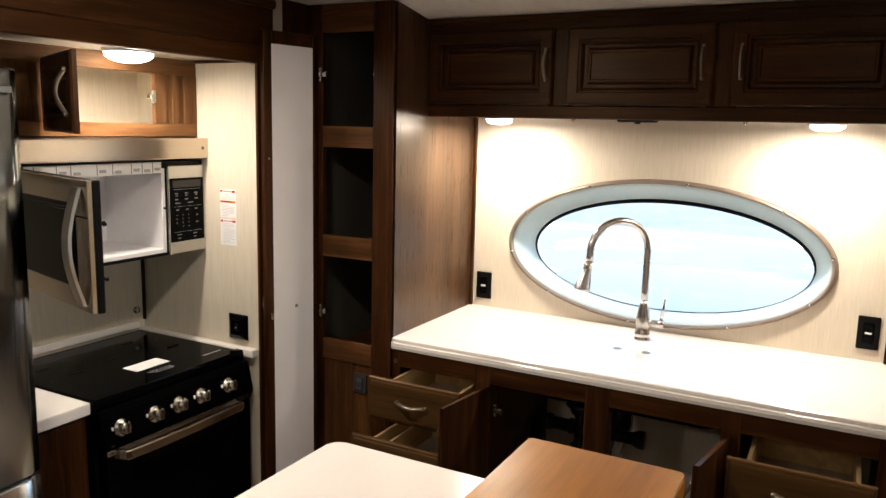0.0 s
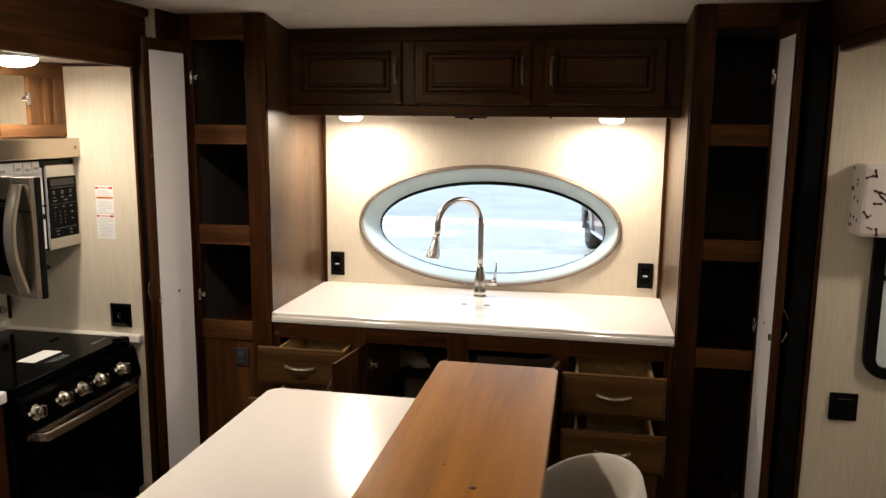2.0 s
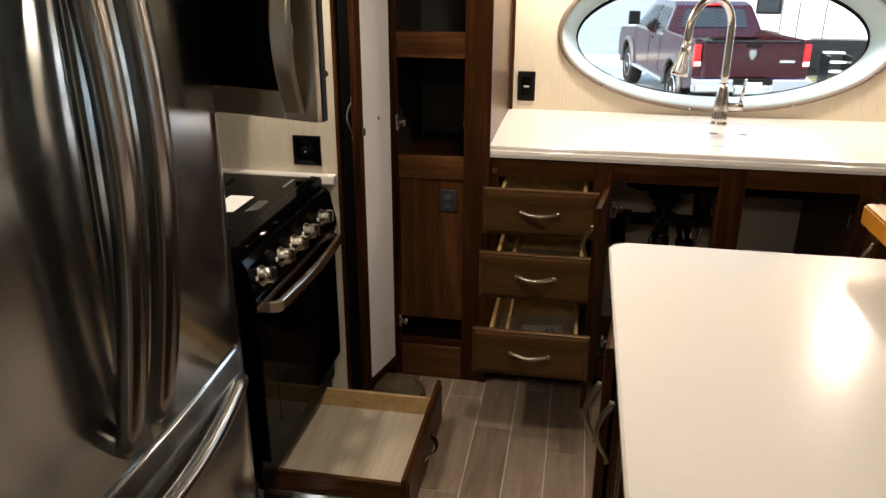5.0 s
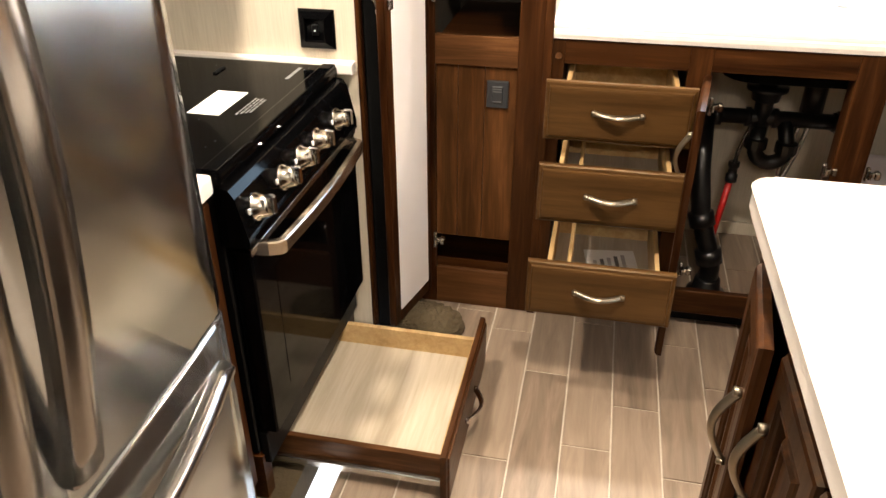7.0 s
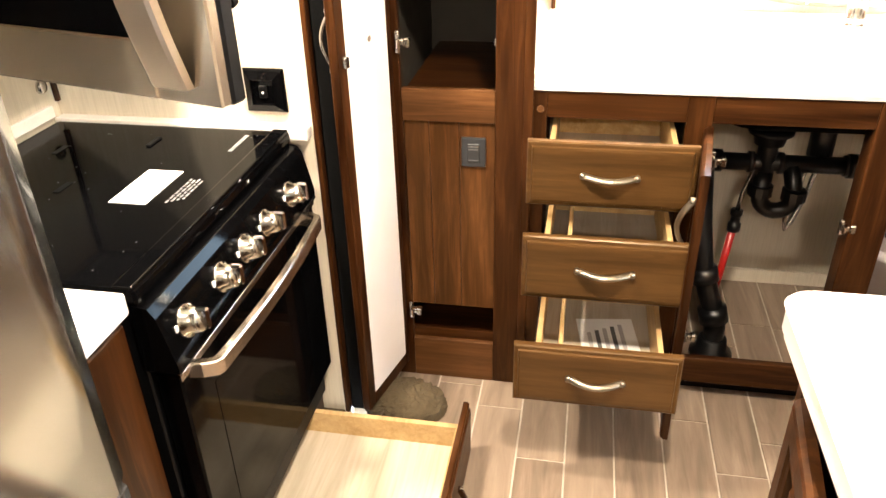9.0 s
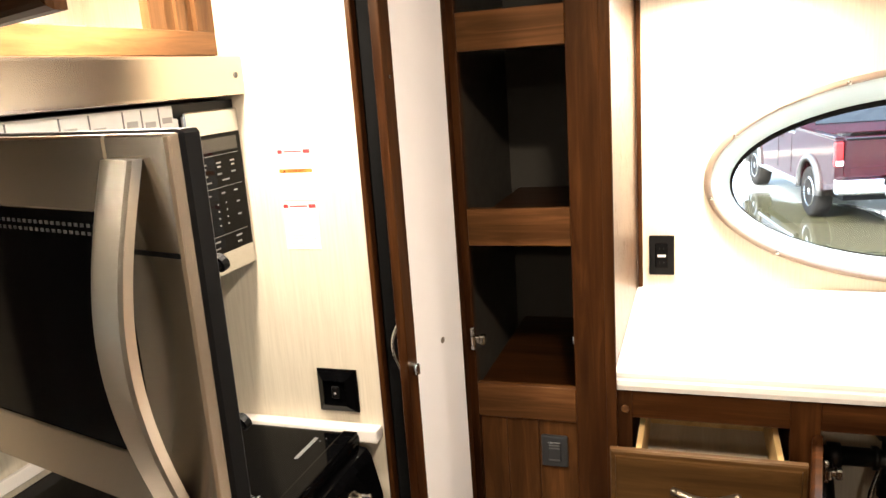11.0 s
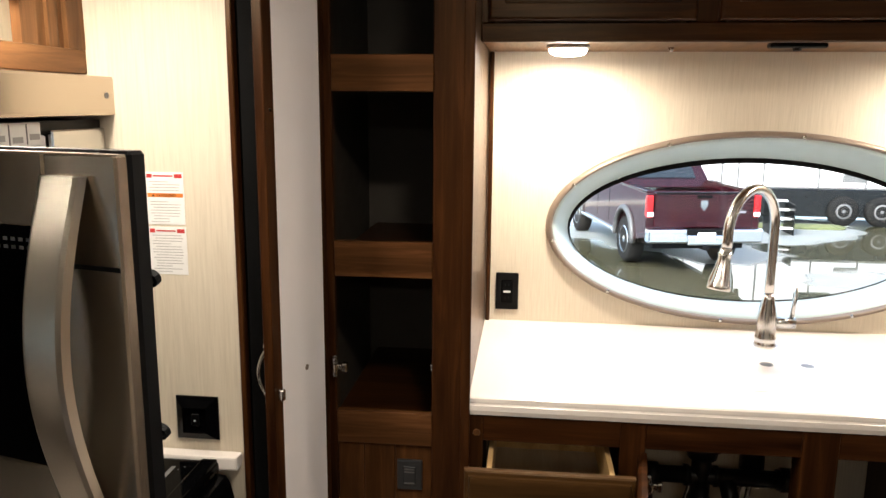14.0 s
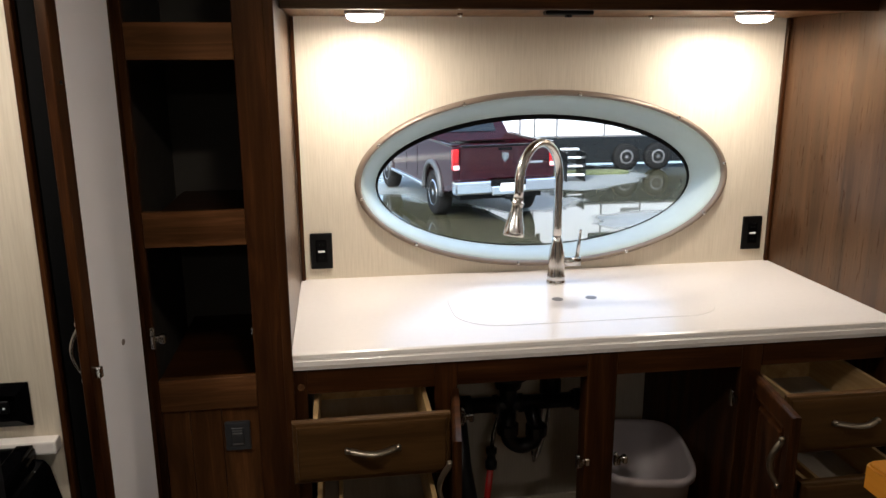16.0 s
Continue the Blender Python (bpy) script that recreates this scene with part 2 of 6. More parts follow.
def tile_material():
    m, t, b = nodes("wood_look_tile")
    info = t.nodes.new("ShaderNodeObjectInfo")
    v = coords(t, (16, 1.6, 16))
    off = t.nodes.new("ShaderNodeVectorMath")
    off.operation = "ADD"
    link(t, v, off.inputs[0])
    mul = t.nodes.new("ShaderNodeMath")
    mul.operation = "MULTIPLY"
    mul.inputs[1].default_value = 40
    link(t, info.outputs["Random"], mul.inputs[0])
    link(t, mul.outputs[0], off.inputs[1])
    g = noise_tex(t, off.outputs[0], 1.6, 6, 0.6, 0.7)
    f = noise_tex(t, off.outputs[0], 9.0, 5, 0.7)
    c = ramp(t, g, [(0.30, (0.130, 0.091, 0.063)), (0.52, (0.25, 0.182, 0.130)), (0.72, (0.37, 0.278, 0.203))])
    c = mix(t, spread(t, f, 0.0, 0.4), c, (0.13, 0.095, 0.068))
    c = mix(t, spread(t, info.outputs["Random"], 0.0, 0.3), c, (0.36, 0.272, 0.199))
    link(t, c, b.inputs["Base Color"])
    link(t, spread(t, f, 0.32, 0.5), b.inputs["Roughness"])
    relief(t, b, f, 0.15, 0.001)
    return m


TILE = tile_material()
GROUT = plain("grout", (0.50, 0.43, 0.35), 0.85, 0, 0.1, 60, 0.2)


def glow(name, colour, strength):
    m, t, b = nodes(name)
    b.inputs["Base Color"].default_value = (0.9, 0.9, 0.88, 1)
    b.inputs["Emission Color"].default_value = (*colour, 1)
    b.inputs["Emission Strength"].default_value = strength
    return m


LENS = glow("lit_lamp_lens", (1.0, 0.9, 0.76), 9.0)
CEILING_LENS = glow("lit_ceiling_lens", (1.0, 0.9, 0.76), 1.5)
DOME_LENS = glow("lit_dome_lens", (1.0, 0.9, 0.76), 4.5)


def glass(name, tint=(1, 1, 1), rough=0.0):
    m, t, b = nodes(name)
    t.nodes.remove(b)
    out = t.nodes["Material Output"]
    tr, gl, mx, fr = (t.nodes.new("ShaderNodeBsdf" + k) for k in ("Transparent", "Glossy")), None, t.nodes.new("ShaderNodeMixShader"), t.nodes.new("ShaderNodeFresnel")
    tr, gl = tr
    tr.inputs[0].default_value, gl.inputs["Roughness"].default_value = (*tint, 1), rough
    link(t, fr.outputs[0], mx.inputs[0])
    link(t, tr.outputs[0], mx.inputs[1])
    link(t, gl.outputs[0], mx.inputs[2])
    link(t, mx.outputs[0], out.inputs[0])
    return m


GLASS = glass("window_glass", (0.92, 0.97, 0.97))


# ---- mesh helpers ----
HOME = {}


def thing(name, at, rz=0, label="", category="", group="", kind=""):
    ob = new(name)
    ob.empty_display_size = 0.05
    ob.matrix_basis = pose(*at, 0, 0, rz)
    HOME[ob.name] = pose(*at, 0, 0, rz).inverted()
    return tagged(ob, label, category, group, kind)


def part(name, bm, material, parent=None, label="", smooth=False, local=False):
    """Links a bmesh as one mesh object; its coordinates are the world's, or with local those of its thing."""
    home = HOME.get(parent.name) if parent else None
    if home is not None and not local:
        bmesh.ops.transform(bm, matrix=home, verts=bm.verts)
    bmesh.ops.recalc_face_normals(bm, faces=bm.faces)
    me = bpy.data.meshes.new(name)
    bm.to_mesh(me)
    bm.free()
    me.materials.append(material)
    if smooth:
        for p in me.polygons:
            p.use_smooth = True
    ob = new(name, me)
    if parent:
        ob.parent = parent
        if home is not None:
            HOME[ob.name] = home
    if label:
        ob["label"] = label
    return ob


def box(x0, x1, y0, y1, z0, z1, bevel=0.0, bm=None, seg=1):
    bm = bm or bmesh.new()
    m = Matrix.Translation(((x0 + x1) / 2, (y0 + y1) / 2, (z0 + z1) / 2)) @ Matrix.Diagonal((abs(x1 - x0), abs(y1 - y0), abs(z1 - z0), 1))
    made = bmesh.ops.create_cube(bm, size=1, matrix=m)["verts"]
    if bevel:
        edges = list({e for v in made for e in v.link_edges})
        bmesh.ops.bevel(bm, geom=edges, offset=bevel, segments=seg, affect="EDGES", profile=0.6)
    return bm


def rod(a, b, r, bm=None, n=12, r2=None):
    bm = bm or bmesh.new()
    a, b = Vector(a), Vector(b)
    m = Matrix.Translation((a + b) / 2) @ (b - a).to_track_quat("Z", "Y").to_matrix().to_4x4()
    bmesh.ops.create_cone(bm, cap_ends=True, segments=n, radius1=r, radius2=r if r2 is None else r2, depth=(b - a).length, matrix=m)
    return bm


def lathe(at, profile, bm=None, n=24, axis="z"):
    """Turns (radius, height) pairs round an axis through at."""
    bm = bm or bmesh.new()
    turn = {"z": Matrix.Identity(3), "x": Matrix(((0, 0, 1), (0, 1, 0), (-1, 0, 0))), "y": Matrix(((1, 0, 0), (0, 0, 1), (0, -1, 0)))}[axis]
    rings = []
    for r, h in profile:
        rings.append([bm.verts.new(Vector(at) + turn @ Vector((r * math.cos(2 * math.pi * k / n), r * math.sin(2 * math.pi * k / n), h))) for k in range(n)])
    for p, q in zip(rings, rings[1:]):
        for k in range(n):
            bm.faces.new((p[k], p[(k + 1) % n], q[(k + 1) % n], q[k]))
    for ring in (rings[0], rings[-1]):
        bm.faces.new(ring)
    return bm


def tube(points, r, bm=None, n=10, flat=1.0):
    """A pipe along a line of points; flat squeezes its section."""
    bm = bm or bmesh.new()
    pts = [Vector(p) for p in points]
    rings, up = [], None
    for i, p in enumerate(pts):
        d = (pts[min(i + 1, len(pts) - 1)] - pts[max(i - 1, 0)]).normalized()
        if up is None:
            up = d.orthogonal().normalized()
        up = (up - d * up.dot(d)).normalized()
        side = d.cross(up)
        rad = r[i] if isinstance(r, (list, tuple)) else r
        rings.append([bm.verts.new(p + rad * (math.cos(2 * math.pi * k / n) * up + flat * math.sin(2 * math.pi * k / n) * side)) for k in range(n)])
    for a, b in zip(rings, rings[1:]):
        for k in range(n):
            bm.faces.new((a[k], a[(k + 1) % n], b[(k + 1) % n], b[k]))
    bm.faces.new(rings[0]), bm.faces.new(rings[-1])
    return bm


def arc(a, b, out, rise, n=12):
    """Points of a bowed line from a to b that bulges along out by rise."""
    a, b, out = Vector(a), Vector(b), Vector(out)
    return [a.lerp(b, k / n) + out * rise * math.sin(math.pi * k / n) for k in range(n + 1)]


def panelled(w, h, thick, loops, close=True):
    """A board w wide (x) and h high (z) whose front at y = 0 is worked in nested rectangles: (inset, depth) pairs."""
    bm = bmesh.new()
    rings = []
    for inset, deep in [(0.0, thick), *loops]:
        rings.append([bm.verts.new(v) for v in ((inset, deep, inset), (w - inset, deep, inset), (w - inset, deep, h - inset), (inset, deep, h - inset))])
    for p, q in zip(rings, rings[1:]):
        for k in range(4):
            bm.faces.new((p[k], p[(k + 1) % 4], q[(k + 1) % 4], q[k]))
    bm.faces.new(rings[0])
    if close:
        bm.faces.new(rings[-1])
    return bm


RAISED = [(0.0, 0.008), (0.004, 0.002), (0.009, 0.0), (0.040, 0.0), (0.043, 0.005), (0.047, 0.005), (0.051, 0.0015), (0.054, 0.004), (0.058, 0.017), (0.069, 0.0175), (0.073, 0.009), (0.078, 0.005), (0.083, 0.005), (0.086, 0.010), (0.090, 0.010)]
DRAWERFACE = [(0.0, 0.009), (0.003, 0.006), (0.010, 0.005), (0.012, 0.001), (0.017, 0.0)]


def pull(parent, a, b, out, mat=None, local=False):
    """A bowed flat bar pull with two feet."""
    bm = tube(arc(a, b, out, 0.026, 14), 0.0075, None, 8, 0.45)
    for p in (a, b):
        rod(Vector(p) - Vector(out) * 0.004, Vector(p) + Vector(out) * 0.008, 0.007, bm, 8)
    return part("handle", bm, mat or HANDLE, parent, "brushed champagne bow handle", True, local)


# ---- the setting ----
CEIL, SLIDE_TOP = 2.105, 1.897
W_IN, E_IN, SOUTH = -0.385, 2.03, -6.6


def setting(name, bm, mat, label="", smooth=False):
    ob = part(name, bm, mat, None, label, smooth)
    return tagged(ob, kind="structure")


def oval_wall(name, x0, x1, z0, z1, y0, y1, cx, cz, a, b, mat, n=72):
    """A wall between y0 and y1 with an oval hole."""
    bm = bmesh.new()
    rims = []
    for y in (y0, y1):
        inner, outer = [], []
        for k in range(n):
            ca, sa = math.cos(2 * math.pi * k / n), math.sin(2 * math.pi * k / n)
            inner.append(bm.verts.new((cx + a * ca, y, cz + b * sa)))
            s = min(((x1 - cx) if ca > 0 else (x0 - cx)) / ca if abs(ca) > 1e-6 else 1e9, ((z1 - cz) if sa > 0 else (z0 - cz)) / sa if abs(sa) > 1e-6 else 1e9)
            outer.append(bm.verts.new((cx + s * ca, y, cz + s * sa)))
        corners = [bm.verts.new(v) for v in ((x1, y, z1), (x0, y, z1), (x0, y, z0), (x1, y, z0))]
        for k in range(n):
            j = (k + 1) % n
            p, q = outer[k].co, outer[j].co
            face = [inner[k], inner[j], outer[j]]
            if abs(p.x - q.x) > 1e-5 and abs(p.z - q.z) > 1e-5:
                face.append(min(corners, key=lambda c: (c.co - p).length + (c.co - q).length))
            face.append(outer[k])
            bm.faces.new(face)
        rims.append(inner)
    for k in range(n):
        j = (k + 1) % n
        bm.faces.new((rims[0][k], rims[0][j], rims[1][j], rims[1][k]))
    return setting(name, bm, mat)


WIN_C, WIN_Z = 0.805, 1.200
wall_north = oval_wall("wall_north", -0.46, 2.10, -0.12, 2.2, 0.0, 0.13, WIN_C, WIN_Z + 0.006, 0.617, 0.280, CREAM)


def oval_ring(rows, cx, n=72):
    """A ring swept through rows of (a, b, y, cz)."""
    bm = bmesh.new()
    rings = [[bm.verts.new((cx + a * math.cos(2 * math.pi * k / n), y, cz + b * math.sin(2 * math.pi * k / n))) for k in range(n)] for a, b, y, cz in rows]
    for p, q in zip(rings, rings[1:]):
        for k in range(n):
            bm.faces.new((p[k], p[(k + 1) % n], q[(k + 1) % n], q[k]))
    return bm


window_1 = thing("window_1", (WIN_C, 0.06, 0.90), 0, "oval fixed kitchen window with a champagne trim ring", "window", kind="structure")
part("window_frame", oval_ring([(0.6065, 0.2715, -0.004, 1.2055), (0.6075, 0.2725, -0.017, 1.2055), (0.611, 0.275, -0.0225, 1.206), (0.616, 0.279, -0.0240, 1.206), (0.622, 0.285, -0.020, 1.206), (0.626, 0.289, -0.010, 1.206), (0.627, 0.290, -0.001, 1.206)], WIN_C), CHAMPAGNE, window_1, "champagne oval trim ring", True)
part("reveal", oval_ring([(0.6066, 0.2716, -0.004, 1.2055), (0.603, 0.268, -0.003, 1.205), (0.598, 0.263, 0.004, 1.204), (0.590, 0.256, 0.022, 1.202), (0.580, 0.248, 0.050, 1.198), (0.569, 0.239, 0.082, 1.192), (0.560, 0.231, 0.106, 1.187), (0.553, 0.226, 0.118, 1.183)], WIN_C), REVEAL, window_1, "grey white moulded reveal", True)
part("gasket", oval_ring([(0.556, 0.229, 0.1165, 1.183), (0.547, 0.217, 0.1155, 1.177), (0.547, 0.217, 0.122, 1.177)], WIN_C), RUBBER, window_1, "black rubber gasket", True)
bm = bmesh.new()
bm.faces.new([bm.verts.new((WIN_C + 0.556 * math.cos(2 * math.pi * k / 72), 0.121, 1.183 + 0.229 * math.sin(2 * math.pi * k / 72))) for k in range(72)])
pane = part("pane", bm, GLASS, window_1)
pane.visible_shadow = False
for k in range(10):
    a = math.tau * (k + 0.25) / 10
    p = Vector((WIN_C + 0.614 * math.cos(a), -0.0235, 1.206 + 0.278 * math.sin(a)))
    part("screw", lathe(p, [(0.001, -0.004), (0.005, -0.003), (0.006, 0.0)], None, 10, "y"), NICKEL, window_1, smooth=True)

# shell
setting("wall_west", box(-0.465, W_IN, -0.80, -0.001, -0.1, CEIL), CREAM)
setting("wall_west_south", box(-0.465, W_IN, SOUTH, -4.7, -0.1, CEIL), CREAM)
setting("wall_east", box(E_IN, 2.10, -0.86, -0.001, -0.1, CEIL), CREAM)
setting("wall_east_south", box(E_IN, 2.10, SOUTH, -4.7, -0.1, CEIL), CREAM)
setting("wall_south", box(-0.47, 2.11, SOUTH - 0.08, SOUTH, -0.1, 2.2), CREAM)
bm = bmesh.new()
rows = [[bm.verts.new((x, y, z)) for y, z in ((SOUTH, CEIL), (-0.66, CEIL), (-0.425, 2.069), (-0.001, 2.055), (-0.001, 2.19), (SOUTH, 2.19))] for x in (-0.47, 2.11)]
for k in range(6):
    bm.faces.new((rows[0][k], rows[0][(k + 1) % 6], rows[1][(k + 1) % 6], rows[1][k]))
bm.faces.new(rows[0]), bm.faces.new(rows[1])
setting("ceiling", bm, CEILING)
setting("trim_filler_west", box(W_IN + 0.0005, W_IN + 0.008, -0.799, -0.664, 1.80, CEIL - 0.001), WOOD_Z)
setting("trim_filler_east", box(E_IN - 0.008, E_IN - 0.0005, -0.859, -0.664, 1.80, CEIL - 0.001), WOOD_Z)
# west slide-out
setting("slide_wall_end_west", box(-1.12, -0.468, -0.848, -0.802, -0.05, SLIDE_TOP), CREAM)
setting("slide_wall_back_west", box(-1.13, -1.085, -4.7, -0.849, -0.05, SLIDE_TOP), CREAM)
setting("slide_wall_south_west", box(-1.13, -0.47, -4.74, -4.701, -0.05, SLIDE_TOP), CREAM)
setting("slide_ceiling_west", box(-1.13, -0.467, -4.74, -0.80, SLIDE_TOP + 0.001, SLIDE_TOP + 0.04), CEILING)
setting("slide_floor_west", box(-1.13, -0.47, -4.74, -0.80, -0.08, 0.004), CARPET)
setting("trim_slide_west", box(-0.468, -0.456, -0.853, -0.800, 0.0, SLIDE_TOP, 0.002), WOOD_Z)
setting("trim_cove_west", box(-1.08, -0.470, -0.8555, -0.8485, SLIDE_TOP - 0.012, SLIDE_TOP - 0.001, 0.002), WOOD_X)
setting("slide_seal_west", box(-0.455, -0.392, -0.838, -0.801, 0.0, SLIDE_TOP, 0.006), RUBBER)
bm = box(-0.466, -0.436, -4.7, -0.80, SLIDE_TOP - 0.018, CEIL - 0.001, 0.004)
box(-0.436, -0.424, -4.7, -0.80, SLIDE_TOP + 0.04, CEIL - 0.03, 0.003, bm)
box(-0.436, -0.404, -4.7, -0.80, CEIL - 0.035, CEIL - 0.002, 0.008, bm)
setting("slide_header_west", bm, WOOD_Y)
# east slide-out
setting("slide_wall_end_east", box(2.016, 2.98, -0.93, -0.89, -0.05, 1.93), CREAM)
setting("trim_slide_east", box(2.003, 2.016, -0.936, -0.888, 0.0, 1.93, 0.002), WOOD_Z)
setting("slide_seal_east", box(1.945, 2.002, -0.928, -0.862, 0.0, 1.93, 0.006), RUBBER)
setting("slide_wall_south_east", box(2.05, 2.98, -4.74, -4.70, -0.05, 1.93), CREAM)
setting("slide_ceiling_east", box(2.05, 2.98, -4.74, -0.86, 1.931, 1.97), CEILING)
setting("slide_floor_east", box(2.04, 2.98, -4.74, -0.86, -0.08, 0.0), CARPET)
bm = box(2.02, 2.05, -4.7, -0.86, 1.912, CEIL - 0.001, 0.004)
box(2.008, 2.02, -4.7, -0.86, 1.95, CEIL - 0.03, 0.003, bm)
setting("slide_header_east", bm, WOOD_Y)
# Opening for an unseen side window, assumed for bluish daylight on the fridge.
EW = (-4.5, -2.0, 0.80, 1.60)
bm = bmesh.new()
for b in ((-4.74, EW[0], -0.05, 1.93), (EW[1], -0.89, -0.05, 1.93), (EW[0], EW[1], -0.05, EW[2]), (EW[0], EW[1], EW[3], 1.93)):
    box(2.94, 2.98, *b, 0, bm)
setting("slide_wall_back_east", bm, CREAM)
window_2 = thing("window_2", (2.95, -2.8, 0.75), 0, "wide black-framed side window, unseen, added to let daylight in", "window", kind="structure")
bm = bmesh.new()
for b in ((EW[0], EW[0] + 0.05, EW[2], EW[3]), (EW[1] - 0.05, EW[1], EW[2], EW[3]), (EW[0], EW[1], EW[2], EW[2] + 0.05), (EW[0], EW[1], EW[3] - 0.05, EW[3]), (-2.85, -2.81, EW[2], EW[3]), (-3.69, -3.65, EW[2], EW[3])):
    box(2.925, 2.985, *b, 0.004, bm)
part("window_frame", bm, BLACK, window_2)
pane = part("pane", box(2.955, 2.96, EW[0] + 0.04, EW[1] - 0.04, EW[2] + 0.04, EW[3] - 0.04), GLASS, window_2)
pane.visible_shadow = False

# end window of the east slide-out, with its padded valance
window_3 = thing("window_3", (2.55, -0.935, 0.87), 0, "round-cornered black framed end window", "window", kind="structure")


def rounded_frame(x0, x1, z0, z1, r, wide, y0, y1, n=8):
    bm = bmesh.new()
    loops = []
    for ins, y in ((0, y1), (0, y0), (wide, y0), (wide, y1)):
        ring = []
        rr = max(r - ins, 0.004)
        for cx, cz, s in ((x1 - r, z1 - r, 0), (x0 + r, z1 - r, 90), (x0 + r, z0 + r, 180), (x1 - r, z0 + r, 270)):
            for k in range(n + 1):
                a = radians(s + 90 * k / n)
                ring.append(bm.verts.new((cx + rr * math.cos(a), y, cz + rr * math.sin(a))))
        loops.append(ring)
    m = len(loops[0])
    for p, q in zip(loops, loops[1:] + loops[:1]):
        for k in range(m):
            bm.faces.new((p[k], p[(k + 1) % m], q[(k + 1) % m], q[k]))
    return bm


part("window_frame", rounded_frame(2.170, 2.86, 0.875, 1.52, 0.07, 0.036, -0.952, -0.931), BLACK, window_3, "black aluminium frame")
part("mullion", box(2.207, 2.824, -0.948, -0.932, 1.20, 1.216, 0.002), BLACK, window_3)
# Opaque pane over solid wall; the daylight is only its pale blue colour.
sky_pane = plain("painted_daylight_pane", (0.72, 0.78, 0.82), 0.1, 0, 0.08, 3)
part("pane", box(2.203, 2.828, -0.936, -0.931, 0.908, 1.488), sky_pane, window_3, "opaque pane with daylight put into its pale colour")
valance = thing("window_valance", (2.5, -0.93, 1.33), 0, "pale padded window valance with dark paw and bone print", "valance")
part("cover", box(2.088, 2.92, -1.04, -0.931, 1.348, 1.572, 0.014, None, 2), VALANCE, valance, "pink white printed cotton")
rnd = random.Random(4)
for k in range(70):
    x, z = rnd.uniform(2.10, 2.52), rnd.uniform(1.362, 1.558)
    a, s = rnd.uniform(0, math.pi), rnd.choice((0.006, 0.009))
    bm = bmesh.new()
    for d in (-1, 1):
        lathe((x + d * s * math.cos(a), -1.0405, z + d * s * math.sin(a)), [(s * 0.5, -0.0006), (s * 0.5, 0.0006)], bm, 8, "y")
    rod((x - s * math.cos(a), -1.0405, z - s * math.sin(a)), (x + s * math.cos(a), -1.0405, z + s * math.sin(a)), s * 0.28, bm, 4)
    part("print", bm, INKDARK if k % 3 else BLACK, valance)
for k in range(14):
    y, z = rnd.uniform(-1.02, -0.945), rnd.uniform(1.362, 1.558)
    part("print", rod((2.0875, y, z), (2.089, y, z), 0.006, None, 8), BLACK if k % 2 else INKDARK, valance)

# ---- north kitchen wall ----
def outlet(name, x, y, z, w, h, label, slots=True, face=None):
    o = thing(name, (x, y, z - h / 2), 0, label, "outlet")
    part("plate", box(x - w / 2, x + w / 2, y - 0.009, y, z - h / 2, z + h / 2, 0.004, None, 2), face or BLACK, o)
    part("insert", box(x - w * 0.25, x + w * 0.25, y - 0.012, y - 0.008, z - h * 0.31, z + h * 0.31, 0.002), GLOSSBLACK if slots else face or BLACK, o)
    if slots:
        for d in (-1, 1):
            part("slot", box(x - 0.007, x - 0.004, y - 0.0126, y - 0.0118, z + d * 0.021 - 0.004, z + d * 0.021 + 0.004), BLACK, o)
            part("slot", box(x + 0.004, x + 0.007, y - 0.0126, y - 0.0118, z + d * 0.021 - 0.004, z + d * 0.021 + 0.004), BLACK, o)
        part("test_button", box(x - 0.011, x + 0.011, y - 0.0135, y - 0.011, z - 0.004, z + 0.003, 0.001), WHITE, o, "white test button")
    return o


outlet("wall_outlet", 0.066, 0.0, 0.995, 0.070, 0.117, "black double socket with a white button on the cream wall")
outlet("wall_switch", 2.128, -0.93, 0.768, 0.088, 0.094, "black square switch plate on the slide-out end wall", False)
outlet("wall_outlet", 1.543, 0.0, 1.002, 0.070, 0.117, "black double socket with a white button on the cream wall")

# worktop
bm = bmesh.new()
prof = [(0.0, 0.90), (-0.646, 0.90), (-0.653, 0.897), (-0.655, 0.890), (-0.655, 0.886), (-0.662, 0.883), (-0.664, 0.872), (-0.661, 0.861), (-0.64, 0.858), (0.0, 0.858)]
rows = [[bm.verts.new((x, y, z)) for y, z in prof] for x in (-0.002, 1.612)]
for k in range(len(prof)):
    j = (k + 1) % len(prof)
    bm.faces.new((rows[0][k], rows[0][j], rows[1][j], rows[1][k]))
bm.faces.new(rows[0]), bm.faces.new(rows[1])
tagged(part("worktop", bm, PORCELAIN), "long white solid-surface worktop with a stepped front edge", "worktop")


def plate(x0, x1, y0, y1, z0, z1, r, n=8):
    bm = bmesh.new()
    rings = []
    for z, ins in ((z0, 0), (z1 - 0.0008, 0), (z1, 0.0008)):
        ring = []
        for cx, cy, s in ((x1 - r, y1 - r, 0), (x0 + r, y1 - r, 90), (x0 + r, y0 + r, 180), (x1 - r, y0 + r, 270)):
            for k in range(n + 1):
                a = radians(s + 90 * k / n)
                ring.append(bm.verts.new((cx + (r - ins) * math.cos(a), cy + (r - ins) * math.sin(a), z)))
        rings.append(ring)
    m = len(rings[0])
    for p, q in zip(rings, rings[1:]):
        for k in range(m):
            bm.faces.new((p[k], p[(k + 1) % m], q[(k + 1) % m], q[k]))
    bm.faces.new(rings[0]), bm.faces.new(rings[-1])
    return bm


cover = thing("sink_cover", (0.81, -0.36, 0.90), 0, "white flush sink cover with two finger holes", "sink cover")
